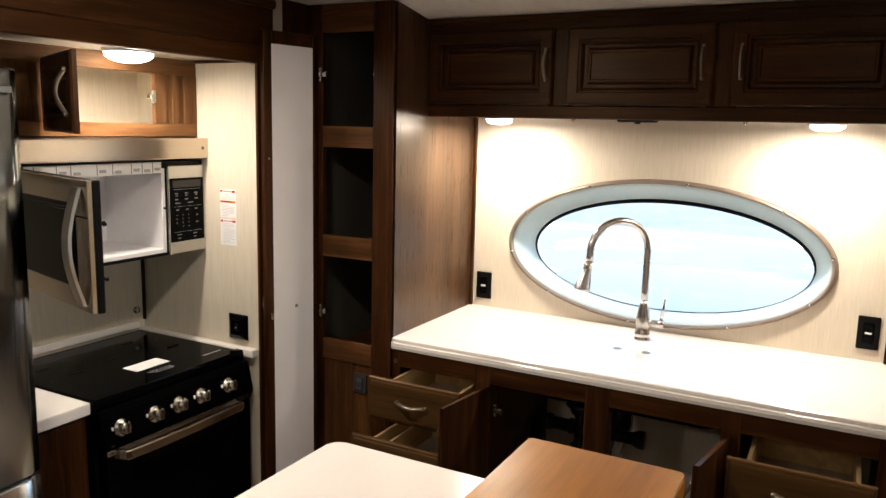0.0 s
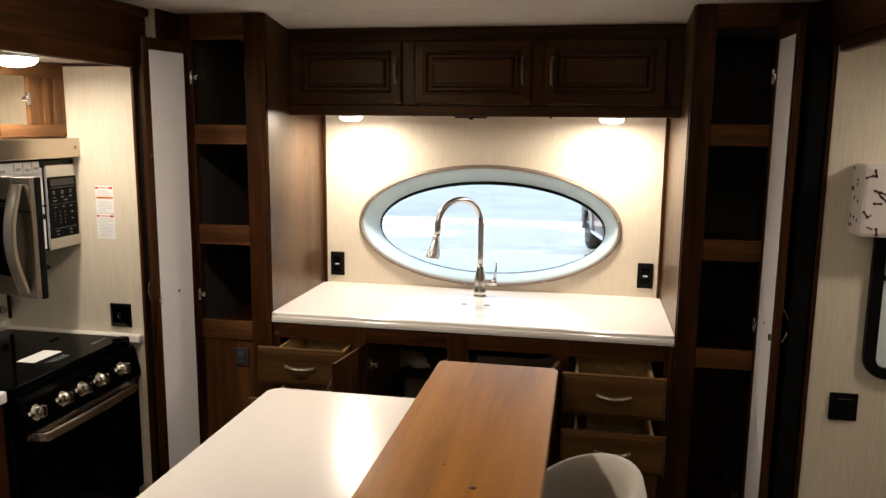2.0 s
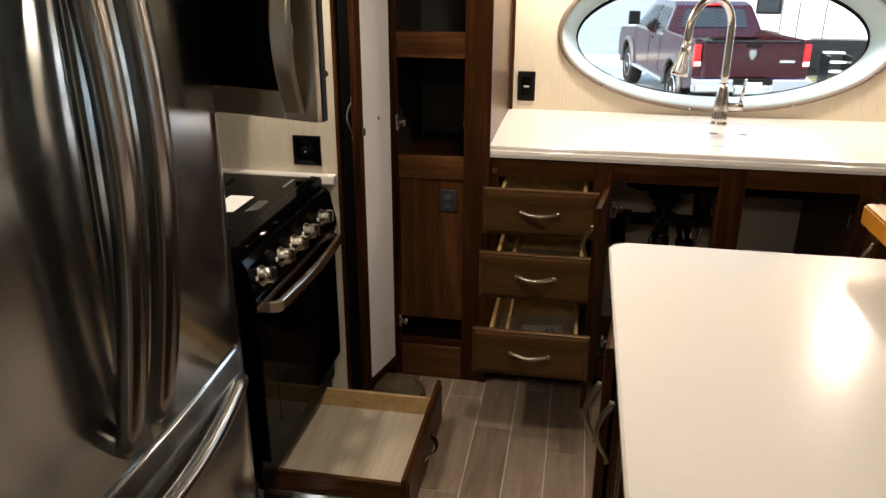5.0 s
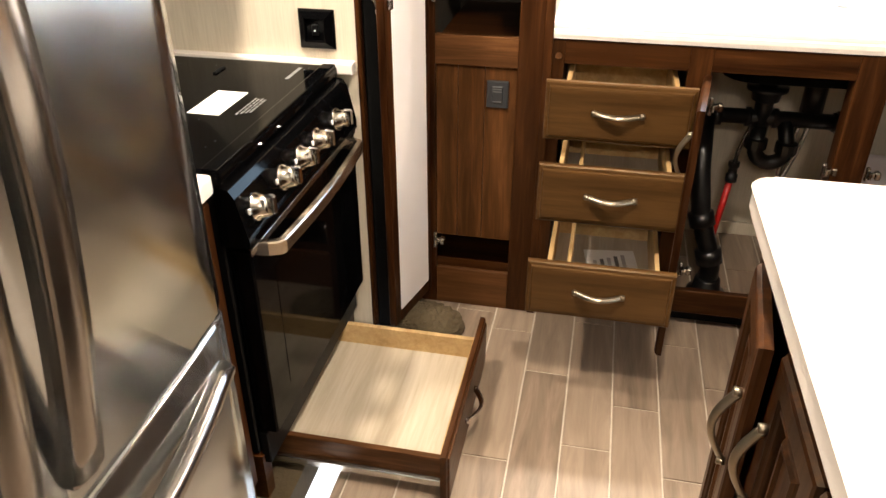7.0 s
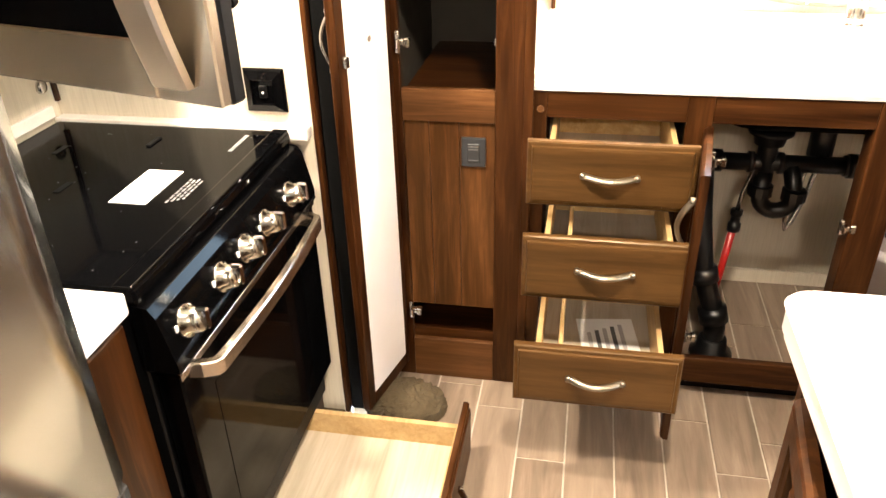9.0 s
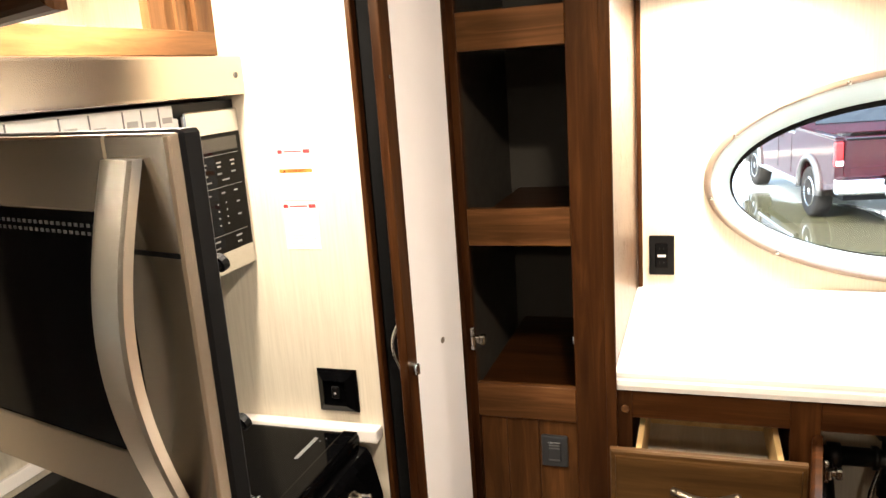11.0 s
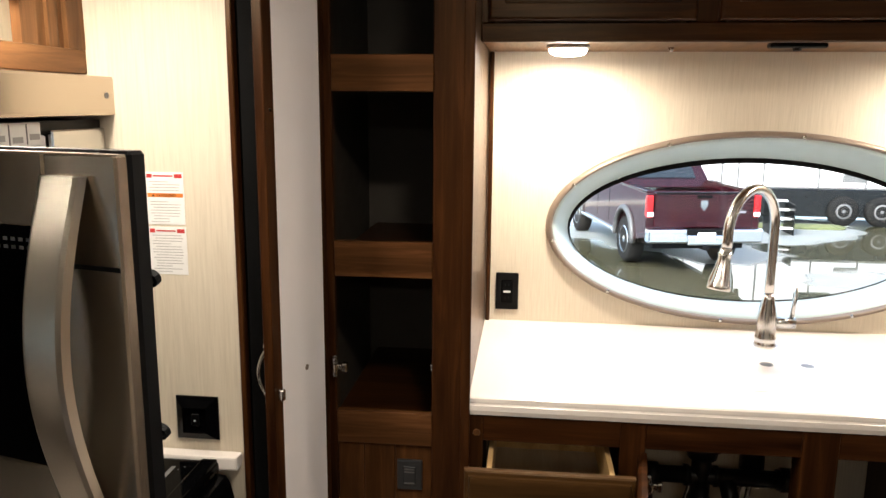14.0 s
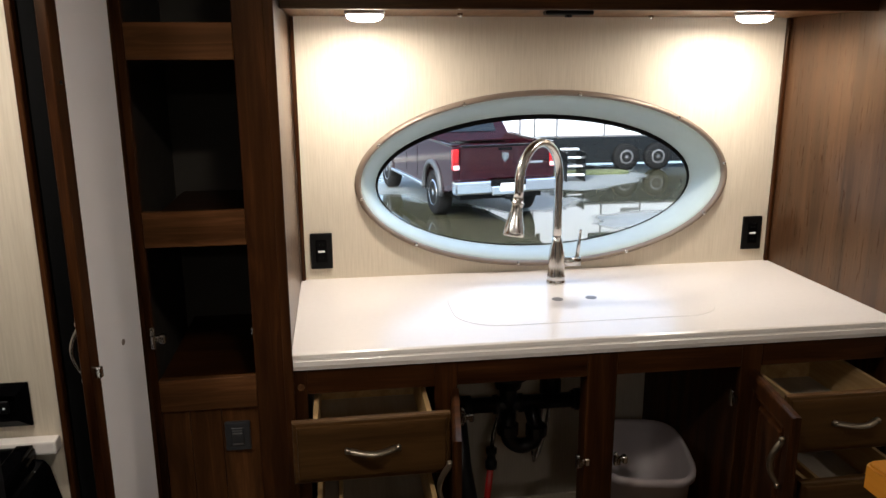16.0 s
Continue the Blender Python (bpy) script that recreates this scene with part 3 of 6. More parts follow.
part("board", plate(0.43, 1.193, -0.53, -0.20, 0.8995, 0.9009, 0.12), PORCELAIN, cover)
part("groove", plate(0.4292, 1.1938, -0.5308, -0.1992, 0.8990, 0.9004, 0.1208), GROOVE, cover, "thin groove")
# No holes are cut: dark discs paint the shade inside them.
for hx in (0.755, 0.858):
    part("finger_hole", rod((hx, -0.329, 0.9005), (hx, -0.329, 0.9015), 0.017, None, 20), GREYPL, cover, "dark disc, a finger hole's shade put into its colour")

# tap
fau = thing("kitchen_tap", (0.80, -0.158, 0.90), 0, "brushed nickel pull-down gooseneck kitchen tap", "tap")
B = Vector((0.80, -0.158, 0.9))
part("base", lathe(B, [(0.030, 0.0), (0.030, 0.006), (0.027, 0.010), (0.027, 0.016), (0.0285, 0.02), (0.0285, 0.026), (0.026, 0.03), (0.027, 0.06), (0.026, 0.085), (0.021, 0.115), (0.0165, 0.135), (0.0155, 0.15)]), NICKEL, fau, smooth=True)
tip = Vector((0.633, -0.325, 1.20))
side = Vector((tip.x - B.x, tip.y - B.y, 0))
dist = side.length
side.normalize()
pts = [B + Vector((0, 0, 0.14 + 0.2 * k / 5)) for k in range(6)]
rad = dist / 2 * 1.0
cz = 1.24
for k in range(1, 19):
    a = math.pi - math.pi * 1.03 * k / 18
    pts.append(Vector((B.x, B.y, cz)) + side * (rad + rad * math.cos(a)) + Vector((0, 0, 0.112 * math.sin(a))))
pts.append(pts[-1] + Vector((side.x * 0.004, side.y * 0.004, -0.03)))
part("neck", tube(pts, 0.0135, None, 14), NICKEL, fau, smooth=True)
e = pts[-1]
d = Vector((-0.016, -0.015, -0.100))
bm = bmesh.new()
SPRAY = ((-0.06, 0.0150, 0), (0.04, 0.0152, 0), (0.05, 0.0180, 0), (0.10, 0.0185, 0), (0.12, 0.0160, 0), (0.24, 0.0165, 0.3), (0.45, 0.0195, 1), (0.70, 0.0255, 1.4), (0.86, 0.0285, 1.2), (0.90, 0.0300, 0), (0.97, 0.0300, 0), (1.0, 0.0270, 0), (1.0, 0.010, 0))
turn = d.to_track_quat("Z", "Y").to_matrix()
bell = [[bm.verts.new(e + d * u + turn @ Vector(((r + 0.0014 * f * math.cos(8 * a)) * math.cos(a), (r + 0.0014 * f * math.cos(8 * a)) * math.sin(a), 0))) for a in (math.tau * k / 48 for k in range(48))] for u, r, f in SPRAY]
for p, q in zip(bell, bell[1:]):
    for k in range(48):
        bm.faces.new((p[k], p[(k + 1) % 48], q[(k + 1) % 48], q[k]))
part("spray_head", bm, NICKEL, fau, "fluted bell-shaped spray head", True)
part("lever_hub", rod(B + Vector((0.012, 0, 0.068)), B + Vector((0.076, 0, 0.068)), 0.0155, None, 16), NICKEL, fau, smooth=True)
part("lever", rod(B + Vector((0.066, 0, 0.076)), B + Vector((0.076, 0.002, 0.170)), 0.0065, None, 12, 0.0045), NICKEL, fau, smooth=True)

# base cabinet under the worktop
sinkcab = thing("sink_base_cabinet", (0.805, -0.33, 0), 0, "dark walnut-stained base cabinet with open doors and drawers", "cabinet")
for x0, x1 in ((0.0, 0.032), (0.345, 0.402), (0.742, 0.822), (1.165, 1.222), (1.58, 1.61)):
    part("stile", box(x0, x1, -0.655, -0.635 if x0 < 0.7 or x0 > 0.8 else -0.60, 0.06, 0.857, 0.0015), WOOD_Z, sinkcab)
for a, b in ((0.032, 0.345), (0.402, 0.742), (0.822, 1.165), (1.222, 1.58)):
    part("rail", box(a, b, -0.6545, -0.635, 0.795, 0.857, 0.0015), WOOD_X, sinkcab)
    part("rail", box(a, b, -0.6545, -0.635, 0.06, 0.138, 0.0015), WOOD_X, sinkcab)
for a, b in ((0.032, 0.345), (1.222, 1.58)):
    for z in (0.627, 0.425):
        part("rail", box(a, b, -0.6545, -0.635, z, z + 0.022, 0.0015), WOOD_X, sinkcab)
part("bumper", lathe((0.017, -0.6555, 0.815), [(0.008, -0.003), (0.009, 0.0)], None, 12, "y"), OAKY, sinkcab)
part("kickboard", box(0.0, 1.61, -0.60, -0.585, 0.0, 0.06), BLACK, sinkcab, "dark recessed kickboard")
for x in (0.375, 1.195):
    part("divider", box(x - 0.008, x + 0.008, -0.634, -0.004, 0.0, 0.856), WOOD_Z, sinkcab)
part("side", box(0.001, 0.012, -0.634, -0.004, 0.0, 0.856), WOOD_Z, sinkcab)
part("side", box(1.598, 1.609, -0.634, -0.004, 0.0, 0.856), WOOD_Z, sinkcab)


def leaf(name, parent, hinge, z0, w, h, angle, mat, inner=None, handle=None, thick=0.02, mirror=False, label=""):
    """A hinged door: x runs from the hinge to the free edge, its front at local y = 0 faces -y when shut."""
    d = part(name, bmesh.new(), mat, parent, label)
    d.matrix_basis = HOME[parent.name] @ pose(hinge[0], hinge[1], z0, 0, 0, angle) if parent else pose(hinge[0], hinge[1], z0, 0, 0, angle)
    bm = panelled(w, h, thick, RAISED)
    bm.to_mesh(d.data)
    bm.free()
    HOME.pop(d.name, None)
    if inner:
        part("inner_panel", box(0.03, w - 0.028, thick - 0.004, thick + 0.002, 0.035, h - 0.035), inner, d, "plain white inner panel", local=True)
    if handle:
        za, zb, hx = handle
        pull(d, (hx, -0.003, za), (hx, -0.003, zb), (0, -1, 0), None, True)
    return d


def butt_hinge(parent, x, y, z, s=1.0):
    """A cup hinge: mounting plate, arm, knuckle and two screws."""
    bm = box(x - 0.005, x + 0.005, y - 0.006, y + 0.006, z - 0.024 * s, z + 0.024 * s, 0.002)
    box(x + 0.002, x + 0.026, y - 0.010, y + 0.004, z - 0.007, z + 0.007, 0.002, bm)
    box(x + 0.016, x + 0.030, y - 0.014, y + 0.006, z - 0.011, z + 0.011, 0.003, bm)
    rod((x + 0.004, y - 0.014, z - 0.009), (x + 0.004, y - 0.014, z + 0.009), 0.005, bm, 10)
    h = part("hinge", bm, HINGE, parent, "metal concealed hinge")
    for d in (-1, 1):
        part("screw", lathe((x, y - 0.007, z + d * 0.017 * s), [(0.0035, -0.0015), (0.004, 0.0)], None, 8, "y"), NICKEL, h)
    return h


# doors of the sink bay stand open
leaf("door", sinkcab, (0.385, -0.66), 0.10, 0.275, 0.69, -98, WOOD_Z, None, (0.50, 0.62, 0.245))
bm_door = leaf("door", sinkcab, (1.182, -0.66), 0.10, 0.285, 0.69, 260, WOOD_Z, None, (0.50, 0.62, 0.255))
for z in (0.70, 0.20):
    butt_hinge(sinkcab, 0.417, -0.64, z)
    butt_hinge(sinkcab, 1.155, -0.64, z)
butt_hinge(sinkcab, 0.728, -0.645, 0.55, 0.8)
butt_hinge(sinkcab, 0.832, -0.648, 0.55, 0.8)


def drawer(x0, x1, z0, z1, y, deep=0.385, group="kitchen drawers", dividers=0):
    d = thing("drawer", ((x0 + x1) / 2, y, z0), 0, "pulled-out pine drawer with a dark walnut-stained front", "drawer", group)
    bm = panelled(x1 - x0, z1 - z0, 0.022, DRAWERFACE)
    bmesh.ops.translate(bm, vec=(x0, y, z0), verts=bm.verts)
    part("front", bm, FRONT, d, "brown-stained maple front with a moulded edge")
    a, b, top = x0 + 0.045, x1 - 0.035, z1 - 0.028
    yb = y + 0.022
    part("side", box(a, a + 0.012, yb, yb + deep, z0 + 0.015, top, 0.001), PINE, d)
    part("side", box(b - 0.012, b, yb, yb + deep, z0 + 0.015, top, 0.001), PINE, d)
    part("back", box(a + 0.012, b - 0.012, yb + deep - 0.012, yb + deep, z0 + 0.015, top, 0.001), PINE, d)
    part("bottom", box(a + 0.012, b - 0.012, yb, yb + deep - 0.012, z0 + 0.02, z0 + 0.026), PLYWOOD, d)
    if dividers:
        part("divider", box(a + 0.05, a + 0.06, yb, yb + deep - 0.012, z0 + 0.026, top - 0.012, 0.001), PINE, d)
    part("runner", box(a - 0.009, a - 0.001, yb + 0.02, yb + deep, z0 + 0.03, z0 + 0.045), STEEL, d)
    part("runner", box(b + 0.001, b + 0.009, yb + 0.02, yb + deep, z0 + 0.03, z0 + 0.045), STEEL, d)
    cx, cz = (x0 + x1) / 2, (z0 + z1) / 2
    pull(d, (cx - 0.058, y - 0.002, cz + 0.004), (cx + 0.058, y - 0.002, cz + 0.004), (0, -1, 0))
    return d


drawer(0.0, 0.362, 0.644, 0.797, -0.815)
drawer(0.004, 0.362, 0.468, 0.623, -0.925, dividers=1)
drawer(0.0, 0.360, 0.250, 0.404, -1.022, dividers=1)
drawer(1.205, 1.577, 0.618, 0.776, -0.815)
drawer(1.207, 1.577, 0.443, 0.590, -0.900, dividers=1)
drawer(1.207, 1.577, 0.240, 0.390, -0.690)
leaflet = thing("instruction_leaflet", (0.215, -0.80, 0.277), 8, "printed leaflet in a clear bag in the bottom drawer", "leaflet")
part("sheet", box(-0.07, 0.07, -0.09, 0.09, 0.0, 0.004, 0.001), PAPER, leaflet, local=True)
for k in range(5):
    part("picture", box(-0.05 + 0.02 * k, -0.04 + 0.02 * k, -0.05, 0.03 + 0.008 * k, 0.0035, 0.0052), GREYPL if k % 2 else INKGREY, leaflet, local=True)

# under the sink
basin = thing("sink_basin", (0.81, -0.34, 0.712), 0, "black underside of the sink basin below the worktop", "sink")
part("bowl", plate(0.47, 1.15, -0.46, -0.22, 0.712, 0.8575, 0.09), RUBBER, basin)
PZ = 0.553
trap = thing("sink_drain_pipe", (0.65, -0.28, 0.30), 0, "black plastic sink drain with a curved trap", "drain pipe")
part("branch", rod((0.45, -0.28, PZ), (0.86, -0.28, PZ), 0.024), PIPE, trap, smooth=True)
for xa, xb, r in ((0.475, 0.505, 0.032), (0.835, 0.862, 0.034), (0.825, 0.836, 0.029), (0.575, 0.590, 0.030), (0.655, 0.668, 0.030)):
    part("collar", rod((xa, -0.28, PZ), (xb, -0.28, PZ), r, None, 20), PIPE, trap, smooth=True)
part("tailpiece", rod((0.622, -0.28, 0.715), (0.622, -0.28, 0.50), 0.027, None, 16), PIPE, trap, smooth=True)
part("flange", lathe((0.622, -0.28, 0.652), [(0.060, 0.0), (0.060, -0.010), (0.044, -0.018), (0.040, -0.042), (0.030, -0.046)], None, 20), PIPE, trap, smooth=True)
part("trap", tube([(0.622, -0.285, 0.53), (0.620, -0.290, 0.475)] + [(0.664 - 0.045 * math.cos(math.pi * k / 10), -0.295 - 0.01 * k / 10, 0.462 - 0.046 * math.sin(math.pi * k / 10)) for k in range(11)] + [(0.706, -0.29, 0.49), (0.690, -0.285, PZ)], 0.0235, None, 14), PIPE, trap, smooth=True)
part("collar", lathe((0.6205, -0.29, 0.462), [(0.026, -0.006), (0.034, -0.003), (0.034, 0.027), (0.026, 0.030)], None, 12), PIPE, trap)
part("collar", lathe((0.708, -0.303, 0.458), [(0.026, -0.006), (0.034, -0.003), (0.034, 0.027), (0.026, 0.030)], None, 12), PIPE, trap)
part("riser", rod((0.765, -0.25, 0.713), (0.765, -0.25, 0.57), 0.034), PIPE, trap, smooth=True)
redp = thing("red_supply_pipe", (0.56, -0.26, 0), 0, "red plastic water pipe with a black coupling", "water pipe")
part("pipe", tube([(0.540, -0.27, 0.0), (0.556, -0.265, 0.15), (0.574, -0.26, 0.33)], 0.011), REDPIPE, redp, smooth=True)
part("coupling", lathe((0.576, -0.259, 0.322), [(0.013, 0.0), (0.019, 0.003), (0.019, 0.026), (0.014, 0.030), (0.014, 0.052), (0.018, 0.055), (0.018, 0.070)], None, 12), PIPE, redp, smooth=True)
part("tail", tube([(0.577, -0.258, 0.39), (0.584, -0.252, 0.44), (0.610, -0.235, 0.52), (0.66, -0.20, 0.62), (0.72, -0.19, 0.80)], 0.007), STEEL, redp, "braided steel tail", smooth=True)
hose = thing("braided_hose", (0.74, -0.2, 0.3), 0, "looped grey braided tap hose", "hose")
part("loop", tube([(0.80, -0.2, 0.80), (0.79, -0.2, 0.56), (0.765, -0.22, 0.44), (0.735, -0.24, 0.355), (0.718, -0.25, 0.335), (0.714, -0.25, 0.365), (0.735, -0.24, 0.46), (0.755, -0.21, 0.56), (0.77, -0.2, 0.80)], 0.0075), STEEL, hose, smooth=True)
part("hook", tube([(0.72, -0.12, 0.80), (0.66, -0.10, 0.60), (0.62, -0.10, 0.57)], 0.006), STEEL, hose, smooth=True)
drain = thing("floor_drain_elbow", (0.535, -0.44, 0), 0, "black drain elbow rising from the floor", "drain pipe")
part("flange", lathe((0.535, -0.44, 0.0), [(0.062, 0.0), (0.062, 0.012), (0.044, 0.022), (0.040, 0.060), (0.034, 0.064)], None, 20), PIPE, drain, smooth=True)
part("elbow", tube([(0.535, -0.44, 0.03), (0.535, -0.44, 0.10), (0.528, -0.432, 0.14), (0.505, -0.42, 0.20), (0.480, -0.405, 0.28), (0.462, -0.37, 0.40), (0.455, -0.30, PZ)], 0.030, None, 14), PIPE, drain, smooth=True)
part("collar", rod((0.531, -0.436, 0.115), (0.519, -0.429, 0.160), 0.041, None, 16), PIPE, drain, smooth=True)
part("collar", rod((0.492, -0.413, 0.235), (0.480, -0.405, 0.275), 0.040, None, 16), PIPE, drain, smooth=True)
setting("baseboard_sink_bay", box(0.384, 1.186, -0.012, -0.0005, 0.0, 0.05, 0.002), CREAM)

binn = thing("waste_bin", (1.03, -0.36, 0.0), -12, "empty pale plastic waste bin inside the cabinet", "bin")


def bin_ring(bm, sx, sy, z, n=28):
    out = []
    for k in range(n):
        a = math.tau * k / n
        c, s = math.cos(a), math.sin(a)
        out.append(bm.verts.new((sx * math.copysign(abs(c) ** 0.55, c), sy * math.copysign(abs(s) ** 0.55, s), z)))
    return out


bm = bmesh.new()
rings = [bin_ring(bm, *r) for r in ((0.105, 0.14, 0.0), (0.135, 0.185, 0.385), (0.147, 0.197, 0.390), (0.147, 0.197, 0.410), (0.140, 0.190, 0.415), (0.130, 0.180, 0.405), (0.100, 0.135, 0.006))]
for p, q in zip(rings, rings[1:]):
    for k in range(28):
        bm.faces.new((p[k], p[(k + 1) % 28], q[(k + 1) % 28], q[k]))
bm.faces.new(rings[0]), bm.faces.new(rings[-1])
part("tub", bm, BINPLASTIC, binn, smooth=True, local=True)

# upper cabinets
upper = thing("upper_cabinet", (0.805, -0.21, 1.72), 0, "dark walnut-stained wall cabinet with three raised-panel doors", "cabinet")
# Paler than the walnut around it: the pucks' glow is in this colour.
part("underside", box(-0.001, 1.611, -0.40, -0.002, 1.718, 1.736), OAKY, upper, "cabinet underside, puck light put into its lighter brown")
part("light_rail", box(-0.002, 1.612, -0.421, -0.40, 1.712, 1.757, 0.003), WOOD_X, upper)
part("top_rail", box(-0.002, 1.612, -0.420, -0.40, 2.012, 2.066, 0.002), WOOD_X, upper)
part("crown", box(-0.002, 1.612, -0.432, -0.42, 2.046, 2.067, 0.005), WOOD_X, upper)
for x0, x1 in ((-0.002, 0.03), (0.478, 0.566), (1.01, 1.10), (1.535, 1.612)):
    part("stile", box(x0, x1, -0.4195, -0.40, 1.757, 2.012, 0.0015), WOOD_Z, upper)
for x0, x1, hx in ((0.014, 0.498, 0.462), (0.548, 1.030, 0.448), (1.080, 1.553, 0.030)):
    d = part("door", panelled(x1 - x0, 0.258, 0.02, RAISED), WOOD_X, upper, local=True)
    d.matrix_basis = HOME[upper.name] @ pose(x0, -0.4405, 1.759)
    HOME.pop(d.name, None)
    pull(d, (hx, -0.003, 0.085), (hx, -0.003, 0.185), (0, -1, 0), None, True)
for px, py in PUCKS:
    pk = thing("puck_light", (px, py, 1.70), 0, "round lit puck light under the wall cabinet", "light", "puck lights")
    part("rim", lathe((px, py, 1.718), [(0.056, 0.0), (0.056, -0.006), (0.053, -0.010), (0.050, -0.010)]), WHITE, pk, smooth=True)
    part("lens", lathe((px, py, 1.718), [(0.051, -0.009), (0.047, -0.019), (0.034, -0.026), (0.012, -0.028)]), LENS, pk, "glowing lens", True)
for x, y in ((0.49, -0.164), (1.094, -0.093)):
    clip = thing("cable_clip", (x, y, 1.71), 0, "small metal clip under the wall cabinet", "clip")
    part("body", lathe((x, y, 1.718), [(0.008, 0.0), (0.008, -0.006), (0.004, -0.012)], None, 10), NICKEL, clip, smooth=True)
sw = thing("light_switch", (0.77, -0.30, 1.70), 0, "black slim switch under the wall cabinet", "switch")
part("body", box(0.70, 0.835, -0.32, -0.285, 1.706, 1.718, 0.003), BLACK, sw)
part("button", rod((0.768, -0.302, 1.706), (0.768, -0.302, 1.700), 0.01), BLACK, sw)


# ---- pantries ----
def pantry(name, x0, x1, stiles, rails, lower, label):
    p = thing(name, ((x0 + x1) / 2, -0.33, 0), 0, label, "pantry cabinet", "pantry cabinets")
    for a, b in stiles:
        part("stile", box(a, b, -0.662, -0.642, 0.0, CEIL - 0.002, 0.002), WOOD_Z, p)
    a, b = stiles[0][1], stiles[1][0]
    for z0, z1 in rails:
        part("rail", box(a, b, -0.6615, -0.642, z0, z1, 0.0015), OAKX, p)
    for z0, z1 in rails[1:4]:
        part("shelf", box(a - 0.03, b + 0.03, -0.641, -0.012, z0 + 0.008, z0 + 0.024), WOOD_X, p)
    for xa, xb in ((x0, x0 + 0.014), (x1 - 0.014, x1)):
        part("side", box(xa, xb, -0.641, -0.002, 0.0, CEIL - 0.003), SIDE, p, "walnut print side panel")
    # Liners are added; they and the back hold interior shade as dark colour.
    part("lining", box(x0 + 0.0145, x0 + 0.018, -0.641, -0.012, 0.116, CEIL - 0.004), INNER_SHADE, p)
    part("lining", box(x1 - 0.018, x1 - 0.0145, -0.641, -0.012, 0.116, CEIL - 0.004), INNER_SHADE, p)
    part("back", box(x0 + 0.014, x1 - 0.014, -0.011, -0.002, 0.0, CEIL - 0.003), INNER_SHADE, p, "dark back, interior shade put into its colour")
    part("floor_board", box(a - 0.03, b + 0.03, -0.641, -0.012, 0.10, 0.115), WOOD_X, p)
    return p


OAKX = wood("brown_print_rail", "x", (0.026, 0.0095, 0.0033), (0.085, 0.034, 0.0118), (0.19, 0.082, 0.030), 0.36)
RAILS = [(2.003, CEIL - 0.003), (1.590, 1.668), (1.178, 1.260), (0.775, 0.855), (0.0, 0.130)]
pw = pantry("pantry_cabinet", -0.384, -0.003, ((-0.384, -0.312), (-0.088, -0.012)), RAILS, True, "tall dark walnut-stained pantry with open shelves and open door")
part("corner_post", box(-0.022, 0.001, -0.668, -0.6625, 0.0, CEIL - 0.004, 0.002), WOOD_Z, pw)
x = -0.312
for w in (0.062, 0.074, 0.088):
    part("plank", box(x + 0.0006, x + w - 0.0006, -0.652, -0.643, 0.244, 0.775, 0.0008), PANELZ, pw, "vertical-grained walnut plank")
    x += w
part("vent_slot", box(-0.312, -0.088, -0.648, -0.644, 0.13, 0.16), WOOD_X, pw)
DIMGREY = plain("dim_grey_plastic", (0.022, 0.023, 0.025), 0.45)
plate_sw = outlet("switch_plate", -0.14, -0.652, 0.70, 0.060, 0.076, "dark grey service switch plate on the pantry panel", False, DIMGREY)
for z in (0.716, 0.709, 0.681):
    part("print", box(-0.152, -0.128, -0.6645, -0.6635, z - 0.0015, z + 0.0015), GREYPL, plate_sw)
pe = pantry("pantry_cabinet", 1.614, 2.028, ((1.618, 1.692), (1.895, 2.028)), [(2.025, CEIL - 0.003), (1.612, 1.690), (1.194, 1.273), (0.785, 0.860), (0.0, 0.10)], False, "tall dark walnut-stained pantry beside the slide-out, door open")
setting("trim_corner_west", box(0.0, 0.013, -0.014, -0.0005, 0.9005, 1.717, 0.002), WOOD_Z)
setting("trim_corner_east", box(1.598, 1.611, -0.014, -0.0005, 0.9005, 1.717, 0.002), WOOD_Z)


